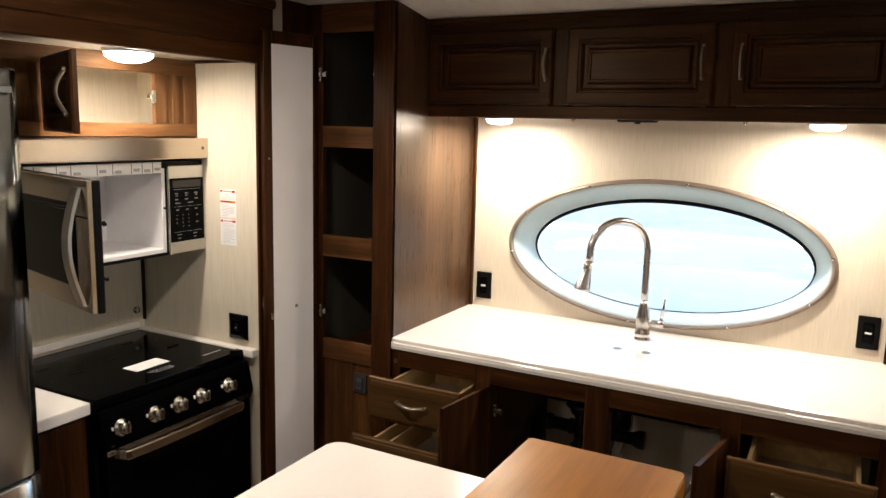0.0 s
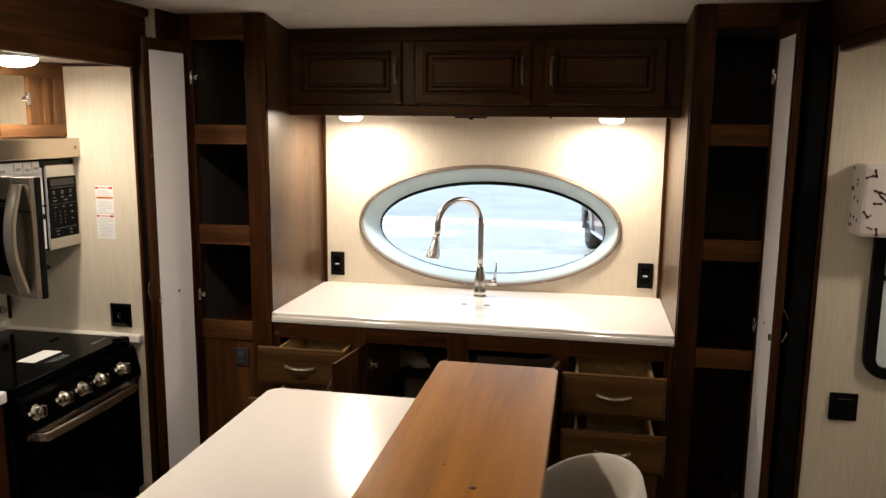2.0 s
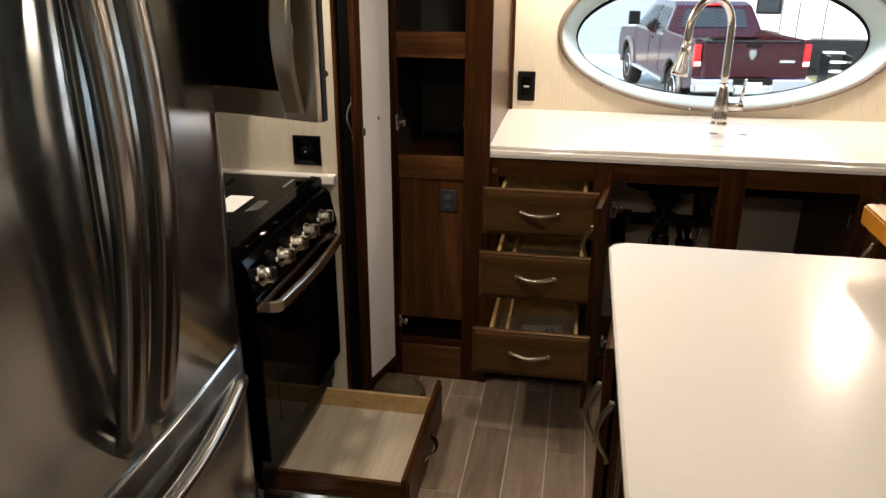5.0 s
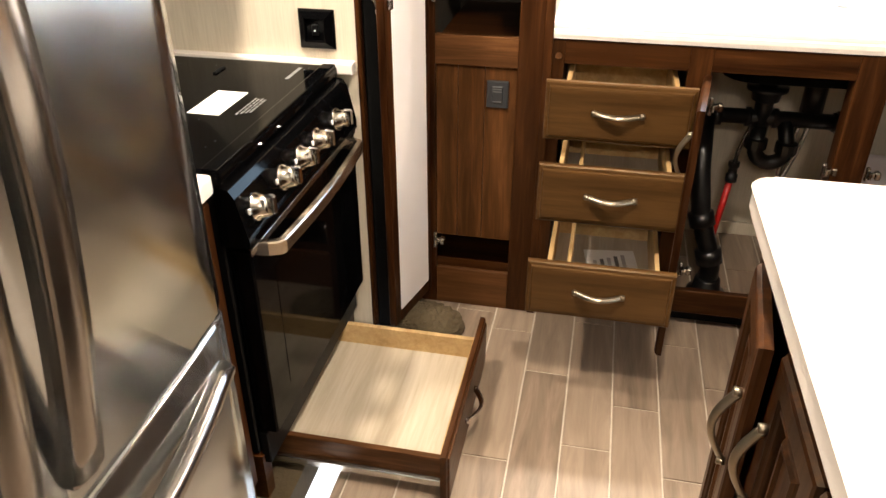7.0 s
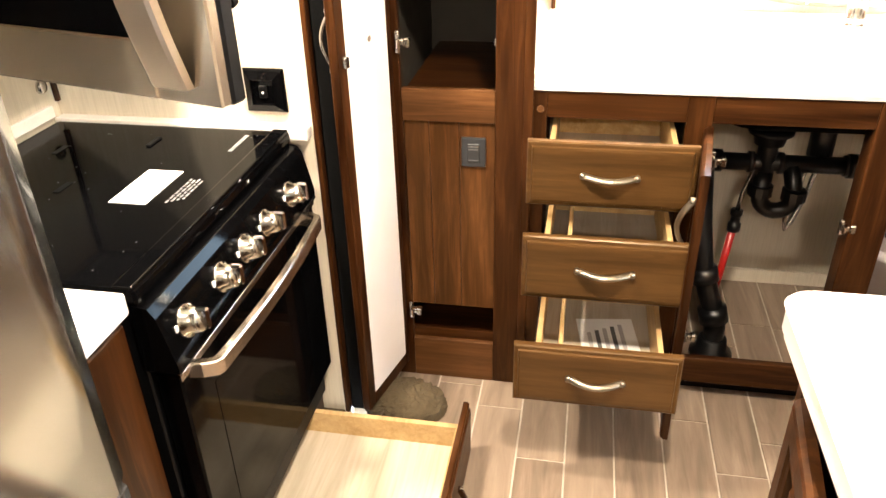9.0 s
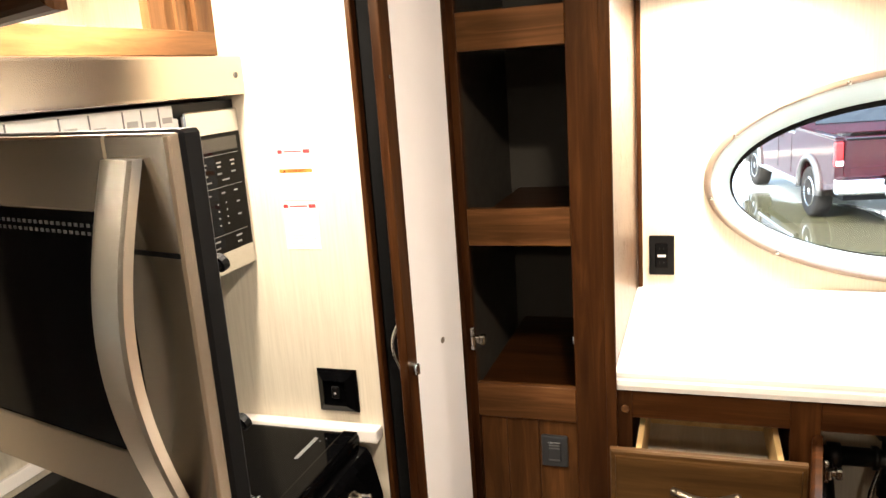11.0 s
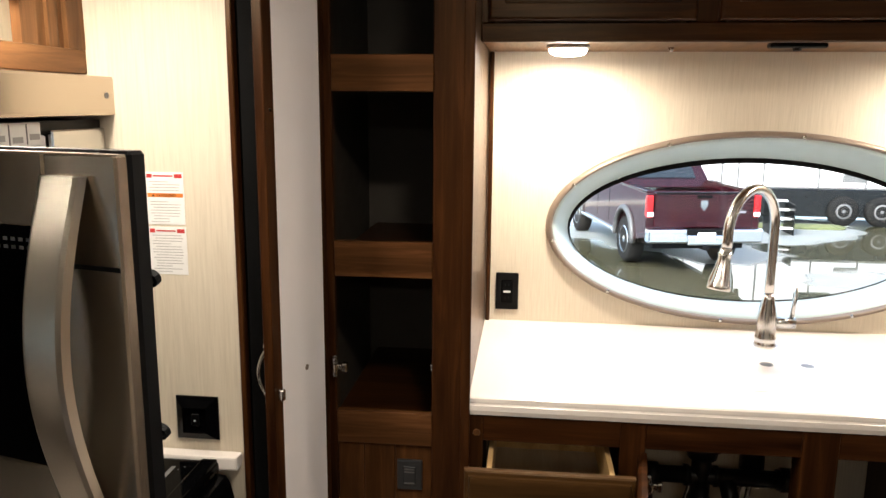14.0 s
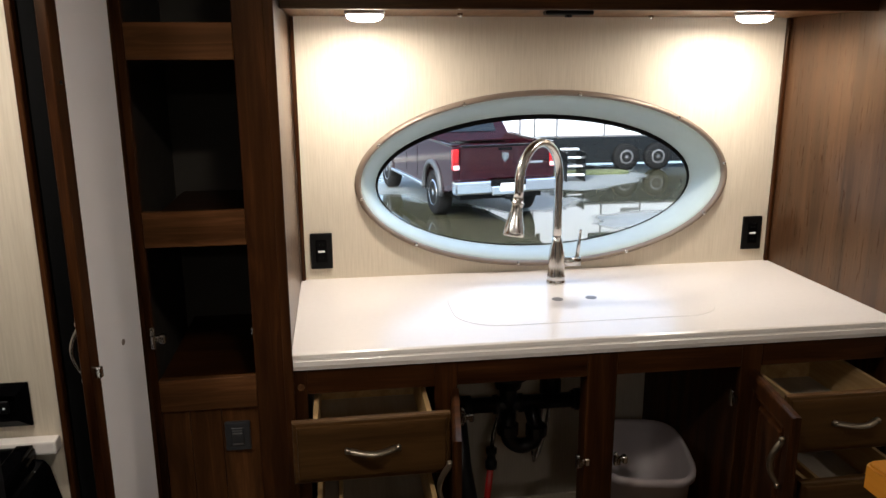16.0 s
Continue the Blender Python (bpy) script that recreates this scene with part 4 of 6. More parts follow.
def tall_door(parent, hinge, free, z0, z1, flip):
    """A pantry door standing open: dark frame, white inner panel, brass catch, bow handle outside."""
    hx, hy = hinge
    w = math.dist(hinge, free)
    d = part("door", bmesh.new(), WOOD_Z, parent, "open door, walnut-stained outside, white inside")
    ang = math.degrees(math.atan2(free[1] - hy, free[0] - hx))
    d.matrix_basis = HOME[parent.name] @ pose(hx, hy, z0, 0, 0, ang)
    HOME.pop(d.name, None)
    h, s = z1 - z0, flip
    bm = bmesh.new()
    for b in ((0, 0.018, 0, h), (w - 0.034, w, 0, h), (0.018, w - 0.034, 0, 0.035), (0.018, w - 0.034, h - 0.045, h)):
        box(b[0], b[1], -0.011, 0.011, b[2], b[3], 0.002, bm)
    bm.to_mesh(d.data)
    bm.free()
    part("inner_panel", box(0.018, w - 0.034, 0.006 * s - 0.003, 0.006 * s + 0.003, 0.035, h - 0.045), WHITEPANEL, d, "plain white inner panel", local=True)
    part("outer_panel", box(0.018, w - 0.034, -0.004 * s - 0.003, -0.004 * s + 0.002, 0.035, h - 0.045), WOOD_Z, d, local=True)
    part("scuff", lathe((w * 0.42, 0.0092 * s, 0.935), [(0.007, -0.0003), (0.007, 0.0003)], None, 10, "y"), CHAMPAGNE, d, "small grey scuff", local=True)
    zc = 0.98 - z0
    part("catch", box(w - 0.024, w - 0.012, 0.010 * s, 0.024 * s, zc - 0.012, zc + 0.012, 0.002), NICKEL, d, "small metal roller catch", local=True)
    pull(d, (w - 0.02, -0.012 * s, zc - 0.02), (w - 0.02, -0.012 * s, zc + 0.10), (0, -s, 0), CHROME, True)
    for z in (0.06, 1.55 - z0):
        part("screw", lathe((w - 0.018, 0.0115 * s, z), [(0.004, -0.001), (0.004, 0.001)], None, 8, "y"), NICKEL, d, local=True)
    return d


tall_door(pw, (-0.333, -0.680), (-0.388, -0.905), 0.065, 1.99, 1)
tall_door(pe, (1.902, -0.680), (1.912, -0.915), 0.065, 2.02, -1)
for z in (1.853, 0.967, 0.234):
    butt_hinge(pw, -0.312, -0.672, z, 1.1)
    butt_hinge(pe, 1.886, -0.672, z, 1.1)
for z in (1.853, 0.967):
    part("catch", box(-0.092, -0.086, -0.66, -0.65, z - 0.008, z + 0.008, 0.001), NICKEL, pw)

# ---- west slide-out kitchen ----
EW_Y = -0.848
sticker = thing("warning_label", (-0.61, EW_Y - 0.0005, 1.214), 0, "white warning labels with red and orange bars on the wall", "label")
def lettering(text, size, m, mat, parent):
    """Words as a thin mesh; m is the pose of the text's middle."""
    cur = bpy.data.curves.new("words", "FONT")
    cur.body, cur.size, cur.align_x, cur.align_y, cur.extrude = text, size, "CENTER", "CENTER", 0.0002
    ob = new("words", cur)
    me = bpy.data.meshes.new_from_object(ob.evaluated_get(bpy.context.evaluated_depsgraph_get()))
    bpy.data.objects.remove(ob)
    me.transform(m)
    bm = bmesh.new()
    bm.from_mesh(me)
    bpy.data.meshes.remove(me)
    return part("lettering", bm, mat, parent)


rl = random.Random(21)
for z0, z1, bars in ((1.318, 1.425, ((1.417, INKRED), (1.378, INKORANGE))), (1.214, 1.313, ((1.305, INKRED),))):
    part("sheet", box(-0.650, -0.571, EW_Y - 0.0014, EW_Y + 0.0002, z0, z1), PAPER, sticker)
    for bz, ink in bars:
        if ink is INKORANGE:
            part("bar", box(-0.648, -0.573, EW_Y - 0.0020, EW_Y - 0.0012, bz - 0.004, bz + 0.004), ink, sticker)
            lettering("WARNING", 0.0085, pose(-0.608, EW_Y - 0.0021, bz, 90), BLACK, sticker)
            bm = bmesh.new()
            bm.faces.new([bm.verts.new((-0.636 + x, EW_Y - 0.0022, bz + z)) for x, z in ((-0.0035, -0.003), (0.0035, -0.003), (0.0, 0.003))])
            part("triangle", bm, BLACK, sticker)
        else:
            part("bar", box(-0.648, -0.637, EW_Y - 0.0020, EW_Y - 0.0012, bz - 0.004, bz + 0.004), ink, sticker)
            part("bar", box(-0.590, -0.574, EW_Y - 0.0020, EW_Y - 0.0012, bz - 0.004, bz + 0.004), ink, sticker)
            part("bar", box(-0.634, -0.593, EW_Y - 0.0019, EW_Y - 0.0012, bz - 0.0015, bz + 0.0015), INKRED, sticker)
    z = z0 + 0.006
    while z < z1 - 0.012:
        if all(abs(z - bz) > 0.009 for bz, ink in bars):
            part("line", box(-0.643 + rl.choice((0, 0, 0.006)), -0.579 - rl.choice((0.0, 0.002, 0.004, 0.025)), EW_Y - 0.0019, EW_Y - 0.0012, z - 0.0007, z + 0.0007), INKGREY, sticker)
        z += 0.0058
wsw = outlet("wall_switch", -0.567, EW_Y, 0.903, 0.086, 0.092, "black square switch plate on the cream wall", False)
bm = panelled(0.092, 0.096, 0.0, [(0.0, -0.004), (0.004, -0.010), (0.020, -0.021), (0.0215, -0.020), (0.023, -0.013)])
bmesh.ops.translate(bm, vec=(-0.613, EW_Y - 0.0005, 0.855), verts=bm.verts)
part("surround", bm, GLOSSBLACK, wsw, "sloped black surround")
part("rocker", box(-0.576, -0.558, EW_Y - 0.0185, EW_Y - 0.0125, 0.889, 0.917, 0.002), BLACK, wsw)
part("pilot_light", box(-0.569, -0.565, EW_Y - 0.0192, EW_Y - 0.018, 0.900, 0.904), WHITE, wsw)

button = thing("wall_button", (-1.084, -0.873, 0.90), 0, "small round grey screw cap on the cream wall", "screw cap")
part("cap", lathe((-1.085, -0.890, 0.905), [(0.016, 0.0), (0.016, 0.004), (0.013, 0.008), (0.004, 0.010)], None, 18, "x"), STEEL, button, smooth=True)
setting("trim_corner_slide", box(-1.0845, -1.073, -0.860, -0.8485, 0.861, 1.185, 0.002), WOOD_Z)

RY0, RY1, RZ = -1.530, -0.884, 0.826
cook = thing("gas_range", (-0.76, -1.19, 0), 0, "black glass-topped range with five steel knobs, unused", "range")
part("body", box(-1.06, -0.522, RY0 + 0.004, RY1 - 0.004, 0.14, 0.79, 0.003), BLACK, cook)
part("cooktop", box(-1.07, -0.508, RY0, RY1, 0.795, RZ, 0.012, None, 3), GLOSSBLACK, cook, "folded black glass lid")
bm = bmesh.new()
prof = [(-0.52, 0.797), (-0.496, 0.792), (-0.486, 0.776), (-0.484, 0.765), (-0.468, 0.69), (-0.468, 0.675), (-0.525, 0.675), (-0.525, 0.797)]
rows = [[bm.verts.new((x, y, z)) for x, z in prof] for y in (RY0 + 0.002, RY1 - 0.002)]
for k in range(len(prof)):
    j = (k + 1) % len(prof)
    bm.faces.new((rows[0][k], rows[0][j], rows[1][j], rows[1][k]))
bm.faces.new(rows[0]), bm.faces.new(rows[1])
part("control_panel", bm, GLOSSBLACK, cook, "glossy black control panel")
for ky in (-1.005, -1.135, -1.235, -1.335, -1.465):
    c = Vector((-0.477, ky, 0.732))
    out = Vector((0.976, 0, 0.21)).normalized()
    k = part("knob", tube([c - out * 0.004, c + out * 0.004, c + out * 0.005, c + out * 0.026, c + out * 0.031], [0.027, 0.027, 0.0215, 0.0205, 0.017], None, 20), KNOBSTEEL, cook, "round steel knob", True)
    part("grip", box(-0.459, -0.436, ky - 0.005, ky + 0.005, 0.722, 0.760, 0.003), CHROME, k)
    part("mark", box(-0.4785, -0.4745, ky - 0.034, ky - 0.029, 0.732, 0.742), PAPER, cook)
dr = part("oven_door", box(-0.52, -0.473, RY0 + 0.01, RY1 - 0.012, 0.205, 0.666, 0.004), GLOSSBLACK, cook, "black glass oven door")
part("edge_strip", box(-0.4735, -0.470, RY0 + 0.008, RY1 - 0.01, 0.655, 0.668, 0.001), STEEL, dr)
HY0, HY1 = -1.492, -0.975
line = [(-0.474, HY0 - 0.002), (-0.450, HY0 + 0.002), (-0.432, HY0 + 0.010)] + [(-0.428 + 0.010 * math.sin(math.pi * k / 12), HY0 + 0.018 + (HY1 - HY0 - 0.036) * k / 12) for k in range(13)] + [(-0.432, HY1 - 0.010), (-0.450, HY1 - 0.002), (-0.474, HY1 + 0.002)]
bm = bmesh.new()
rows = []
for k, (x, y) in enumerate(line):
    p, q = line[max(k - 1, 0)], line[min(k + 1, len(line) - 1)]
    d = Vector((q[0] - p[0], q[1] - p[1])).normalized()
    side = Vector((d.y, -d.x, 0)) * 0.008
    rows.append([bm.verts.new(Vector((x, y, 0.660)) + side * u + Vector((0, 0, v))) for u, v in ((-1, -0.011), (-0.7, -0.015), (0.7, -0.015), (1, -0.012), (1, 0.012), (0.7, 0.015), (-0.7, 0.015), (-1, 0.011))])
for p, q in zip(rows, rows[1:]):
    for k in range(8):
        bm.faces.new((p[k], p[(k + 1) % 8], q[(k + 1) % 8], q[k]))
bm.faces.new(rows[0]), bm.faces.new(rows[-1])
part("handle", bm, STEELX, dr, "wide brushed steel handle")
part("window", box(-0.4732, -0.4722, RY0 + 0.10, RY1 - 0.10, 0.28, 0.58), GLOSSBLACK, dr)
part("kick_panel", box(-0.52, -0.50, RY0 + 0.01, RY1 - 0.01, 0.11, 0.20, 0.002), BLACK, cook)
note = thing("paper_note", (-0.70, -1.19, RZ), 0, "blank white card lying on the cooktop", "paper")
part("sheet", box(-0.708, -0.636, -1.268, -1.124, RZ + 0.0003, RZ + 0.0018), PAPER, note)
rm = random.Random(12)
for k in range(4):
    x, y = -0.604 + 0.008 * k, -1.255 + 0.006 * k
    while y < -1.155:
        w = rm.uniform(0.006, 0.02)
        part("mark", box(x - 0.0022, x + 0.0022, y, y + w, RZ + 0.0002, RZ + 0.0008), PRINT, cook)
        y += w + 0.004
for k in range(34):
    x, y, s = rm.uniform(-1.02, -0.56), rm.uniform(RY0 + 0.04, RY1 - 0.04), rm.uniform(0.0006, 0.0014)
    if not (-0.72 < x < -0.57 and -1.27 < y < -1.10):
        part("dust_speck", box(x - s, x + s, y - s, y + s, RZ + 0.0002, RZ + 0.0008), PRINT, cook)
for x, y in ((-0.83, -1.22), (-0.80, -1.38), (-0.92, -1.42), (-0.95, -1.05)):
    part("hinge_mark", box(x - 0.006, x + 0.006, y - 0.022, y + 0.022, RZ + 0.0002, RZ + 0.0012), BLACK, cook)
part("front_lip", box(-0.545, -0.512, RY0 + 0.004, RY1 - 0.004, RZ - 0.006, RZ + 0.0035, 0.003, None, 2), GLOSSBLACK, cook)
part("lip_strip", box(-0.4755, -0.4655, RY0 + 0.006, RY1 - 0.006, 0.669, 0.6745, 0.001), STEEL, cook, "thin steel strip")
part("mark", box(-0.594, -0.585, -1.015, -0.925, RZ + 0.0002, RZ + 0.0009), PRINT, cook)
part("mark", box(-0.778, -0.768, -1.012, -0.962, RZ + 0.0002, RZ + 0.004, 0.001), RUBBER, cook)

# narrow worktops either side of the range
tagged(part("worktop_strip", box(-1.08, -0.472, -0.882, -0.8485, 0.800, 0.830, 0.005, None, 2), PORCELAIN), "narrow white worktop strip between range and wall", "worktop")
tagged(part("worktop_end", box(-1.08, -0.516, -1.785, -1.538, 0.790, 0.828, 0.006, None, 2), PORCELAIN), "small white worktop between range and fridge", "worktop")
part("backsplash", box(-1.084, -1.072, -1.785, -0.8825, 0.832, 0.86, 0.002), PORCELAIN, cook)
fill = thing("filler_cabinet", (-0.78, -1.66, 0), 0, "narrow dark walnut-stained cabinet beside the fridge", "cabinet")
part("carcass", box(-1.08, -0.54, -1.785, -1.541, 0.01, 0.789), WOOD_Z, fill)
part("door", box(-0.54, -0.523, -1.77, -1.55, 0.08, 0.78, 0.003), WOOD_Z, fill)
lowc = thing("range_base_cabinet", (-0.78, -1.19, 0.0), 0, "dark wooden base under the range with an open drawer bay", "cabinet")
part("side", box(-1.07, -0.515, RY0, RY0 + 0.035, 0.005, 0.135), WOOD_Y, lowc)
part("side", box(-1.07, -0.515, RY1 - 0.05, RY1, 0.005, 0.135), WOOD_Y, lowc)
part("top_board", box(-1.07, -0.53, RY0 + 0.036, RY1 - 0.051, 0.112, 0.135), WOOD_Y, lowc)

big = thing("low_drawer", (-0.12, -1.19, 0.006), 0, "open low wooden drawer pulled out below the range", "drawer")
part("side", box(-0.78, -0.128, -0.978, -0.963, 0.03, 0.105, 0.001), PINE, big)
part("side", box(-0.78, -0.128, -1.425, -1.410, 0.03, 0.105, 0.001), OAKX, big)
part("bottom", box(-0.78, -0.128, -1.41, -0.978, 0.034, 0.042), PLYWOOD, big, "pale bare plywood bottom")
part("inner_front", box(-0.140, -0.127, -1.41, -0.978, 0.042, 0.105, 0.001), PINE, big)
bm = panelled(0.53, 0.155, 0.02, DRAWERFACE)
bmesh.ops.transform(bm, matrix=pose(-0.105, -1.475, 0.008, 0, 0, 90), verts=bm.verts)
part("front", bm, WOOD_Y, big, "walnut-stained front")
pull(big, (-0.103, -1.27, 0.085), (-0.103, -1.15, 0.085), (1, 0, 0), CHROME)
part("runner", box(-0.70, -0.13, -1.440, -1.427, 0.03, 0.05, 0.002), STEEL, big)
for y in (-1.23, -1.26):
    part("screw", lathe((-0.141, y, 0.075), [(0.004, -0.001), (0.004, 0.001)], None, 8, "x"), RUBBER, big)

roll = thing("carpet_edge", (-0.31, -0.80, 0.0), 0, "fuzzy brown carpet-wrapped bump on the floor by the pantry", "carpet")
bm = bmesh.new()
bmesh.ops.create_icosphere(bm, subdivisions=5, radius=1, matrix=Matrix.Translation((-0.31, -0.805, 0.005)) @ Matrix.Diagonal((0.115, 0.085, 0.065, 1)))
for v in bm.verts:
    v.co += Vector((1, 1, 1)) * 0.006 * noise.noise(v.co * 70) + (v.co - Vector((-0.31, -0.805, 0))).normalized() * (0.004 * noise.noise(v.co * 200) + 0.004 * noise.noise(v.co * 420))
    v.co.z = max(v.co.z, 0.001)
part("mound", bm, CARPET, roll)

# microwave over the range
MX, MY0, MY1, MZ0, MZ1 = -0.738, -1.60, -0.8495, 1.186, 1.528
mw = thing("microwave", (-0.90, -1.22, MZ0), 0, "stainless over-range microwave with its door open", "microwave")
for b in ((-1.07, MX - 0.001, MY0, -1.575, MZ0, MZ1), (-1.07, MX - 0.001, -1.028, MY1, MZ0, MZ1), (-1.07, MX - 0.001, -1.575, -1.028, MZ0, 1.196), (-1.07, MX - 0.001, -1.575, -1.028, 1.504, MZ1)):
    part("casing", box(*b), BLACK, mw)
bm = bmesh.new()
for b in ((-1.05, MX, -1.574, -1.555, 1.197, 1.503), (-1.05, MX, -1.045, -1.0285, 1.197, 1.503), (-1.05, MX, -1.555, -1.045, 1.197, 1.214), (-1.05, MX, -1.555, -1.045, 1.488, 1.503), (-1.06, -1.04, -1.555, -1.045, 1.214, 1.488)):
    box(*b, 0.002, bm)
part("cavity", bm, LINER, mw, "white enamelled cavity")
part("paper_flap", box(MX - 0.006, MX + 0.003, -1.560, -1.046, 1.487, 1.527, 0.001), PAPER, mw, "white printed card")
for k, y in enumerate((-1.53, -1.455, -1.405, -1.31, -1.25, -1.175, -1.13, -1.085)):
    part("card_fold", box(MX + 0.002, MX + 0.004, y - 0.0012, y + 0.0012, 1.490, 1.524), PRINT, mw)
    part("card_print", box(MX + 0.002, MX + 0.0038, y + 0.008, y + 0.034, 1.493 + 0.004 * (k % 2), 1.503 + 0.004 * (k % 2)), INKGREY, mw)
part("control_panel", box(MX - 0.002, MX + 0.010, -1.024, -0.8505, 1.188, 1.512, 0.003), STEEL, mw, "steel control panel")
kp = part("keypad", box(MX + 0.0095, MX + 0.0125, -1.018, -0.858, 1.232, 1.466, 0.001), GLOSSBLACK, mw, "black glass keypad")
part("display", box(MX + 0.0122, MX + 0.0128, -1.006, -0.872, 1.432, 1.458), GREYBROWN, kp, "dim display strip")
for z in (1.425, 1.362, 1.268):
    part("rule", box(MX + 0.0122, MX + 0.0129, -1.006, -0.872, z - 0.0005, z + 0.0005), PRINT, kp)
for k, (z, ys, w) in enumerate(((1.410, (-0.990, -0.943, -0.896), 0.015), (1.402, (-0.990, -0.943, -0.896), 0.011), (1.388, (-0.990, -0.943, -0.896), 0.015), (1.375, (-0.985, -0.925), 0.024),
                              (1.350, (-0.986, -0.940, -0.896), 0.012), (1.330, (-0.990, -0.962, -0.934), 0.004), (1.316, (-0.990, -0.962, -0.934), 0.004), (1.302, (-0.990, -0.962, -0.934), 0.004), (1.288, (-0.962, -0.934), 0.005),
                              (1.326, (-0.893,), 0.010), (1.300, (-0.893,), 0.012), (1.258, (-0.980, -0.905), 0.020), (1.245, (-0.980, -0.905), 0.014))):
    for y in ys:
        part("key", box(MX + 0.0122, MX + 0.0130, y - w / 2, y + w / 2, z - 0.0016, z + 0.0016), PRINT, kp)
part("latch_hook", rod((MX, -1.036, 1.36), (MX + 0.012, -1.036, 1.36), 0.004), BLACK, mw)
part("vent_hood", box(-1.06, -0.706, MY0, -0.842, 1.536, 1.612, 0.006, None, 2), STEELY, mw, "brushed steel vent strip")
part("badge", rod((-0.7065, -0.875, 1.575), (-0.7045, -0.875, 1.575), 0.006), GREYPL, mw)
md = part("door", bmesh.new(), STEEL, mw, "open steel door with dark window")
mdir = math.degrees(math.atan2(-1.713 + 1.578, -0.2 + 0.735))
md.matrix_basis = HOME[mw.name] @ pose(-0.737, -1.605, MZ0 + 0.002, 0, 0, mdir)
HOME.pop(md.name, None)
W, Hh = 0.552, 0.334
bm = box(0.0, W + 0.001, 0.0062, 0.026, -0.002, Hh + 0.002, 0.003)
bm.to_mesh(md.data)
bm.free()
md.data.materials[0] = BLACK
for b in ((0.0, 0.06, 0, Hh), (W - 0.075, W, 0, Hh), (0.0605, W - 0.0755, 0, 0.055), (0.0605, W - 0.0755, Hh - 0.062, Hh)):
    part("face_strip", box(b[0], b[1], -0.008, 0.006, b[2], b[3], 0.002), STEELX, md, "brushed steel door face", local=True)
part("window", box(0.06, W - 0.075, -0.005, 0.004, 0.055, Hh - 0.062), GLOSSBLACK, md, "dark perforated window", local=True)
part("face_gap", box(W - 0.0755, W - 0.002, -0.0086, -0.0078, Hh - 0.094, Hh - 0.090), BLACK, md, local=True)
for r in range(2):
    for k in range(46):
        part("perforation", box(0.07 + 0.0088 * k, 0.0745 + 0.0088 * k, -0.0056, -0.0048, Hh - 0.076 - 0.007 * r, Hh - 0.073 - 0.007 * r), GREYPL, md, local=True)
part("inner_window", box(0.06, W - 0.10, 0.0255, 0.0285, 0.05, Hh - 0.06), GLOSSBLACK, md, local=True)
for z in (0.085, 0.225):
    bm = rod((W - 0.010, 0.024, z), (W - 0.010, 0.033, z), 0.0045, None, 10)
    rod((W - 0.010, 0.032, z), (W - 0.010, 0.038, z + 0.002), 0.0075, bm, 12)
    part("latch", bm, BLACK, md, "black door latch", local=True)
pts = arc((W - 0.05, -0.012, 0.016), (W - 0.05, -0.012, Hh - 0.018), (0, -1, 0), 0.031, 56)
bm = bmesh.new()
rows = []
for p in pts:
    rows.append([bm.verts.new(p + Vector(o)) for o in ((-0.021, 0.004, 0), (-0.020, -0.004, 0), (-0.016, -0.006, 0), (0.016, -0.006, 0), (0.020, -0.004, 0), (0.021, 0.004, 0))])
for a, b in zip(rows, rows[1:]):
    for k in range(6):
        bm.faces.new((a[k], a[(k + 1) % 6], b[(k + 1) % 6], b[k]))
bm.faces.new(rows[0]), bm.faces.new(rows[-1])
part("handle", bm, steel("warm_steel_handle", "z", (0.50, 0.44, 0.365), 0.3), md, "broad bowed steel handle", local=True)

# wall cabinet over the microwave
oc = thing("range_wall_cabinet", (-0.90, -1.32, 1.616), 0, "brown wall cabinet over the microwave with one open door", "cabinet")
FX = -0.757
part("bottom_rail", box(FX - 0.018, FX, -1.80, -0.8495, 1.616, 1.662, 0.0015), OAKY, oc)
part("top_rail", box(FX - 0.018, FX, -1.80, -0.8495, 1.836, 1.893, 0.0015), OAKY, oc)
part("stile", box(FX - 0.018, FX, -1.80, -1.46, 1.662, 1.836), OAKZ, oc)
part("stile", box(FX - 0.018, FX, -1.042, -0.997, 1.662, 1.836), OAKZ, oc)
part("stile", box(FX - 0.018, FX, -0.905, -0.8495, 1.662, 1.836), OAKZ, oc)
part("fixed_panel", box(FX - 0.016, FX - 0.010, -0.997, -0.905, 1.662, 1.836), OAKZ, oc)
part("batten", box(FX - 0.010, FX - 0.003, -0.960, -0.930, 1.662, 1.836), OAKZ, oc)
part("back", box(-1.083, -1.075, -1.80, -0.8495, 1.617, 1.893), CREAM, oc)
part("floor_board", box(-1.075, FX - 0.019, -1.80, -0.8495, 1.617, 1.63), CREAM, oc)
d = leaf("door", oc, (FX + 0.002, -1.478), 1.632, 0.388, 0.222, -24, WOOD_X, None, (0.05, 0.17, 0.35))
bm = box(FX - 0.006, FX + 0.008, -1.058, -1.044, 1.733, 1.777, 0.002)
box(FX - 0.010, FX + 0.012, -1.072, -1.050, 1.747, 1.763, 0.003, bm)
rod((FX + 0.010, -1.062, 1.738), (FX + 0.010, -1.062, 1.772), 0.005, bm, 10)
part("hinge", bm, HINGE, oc, "metal cabinet hinge")

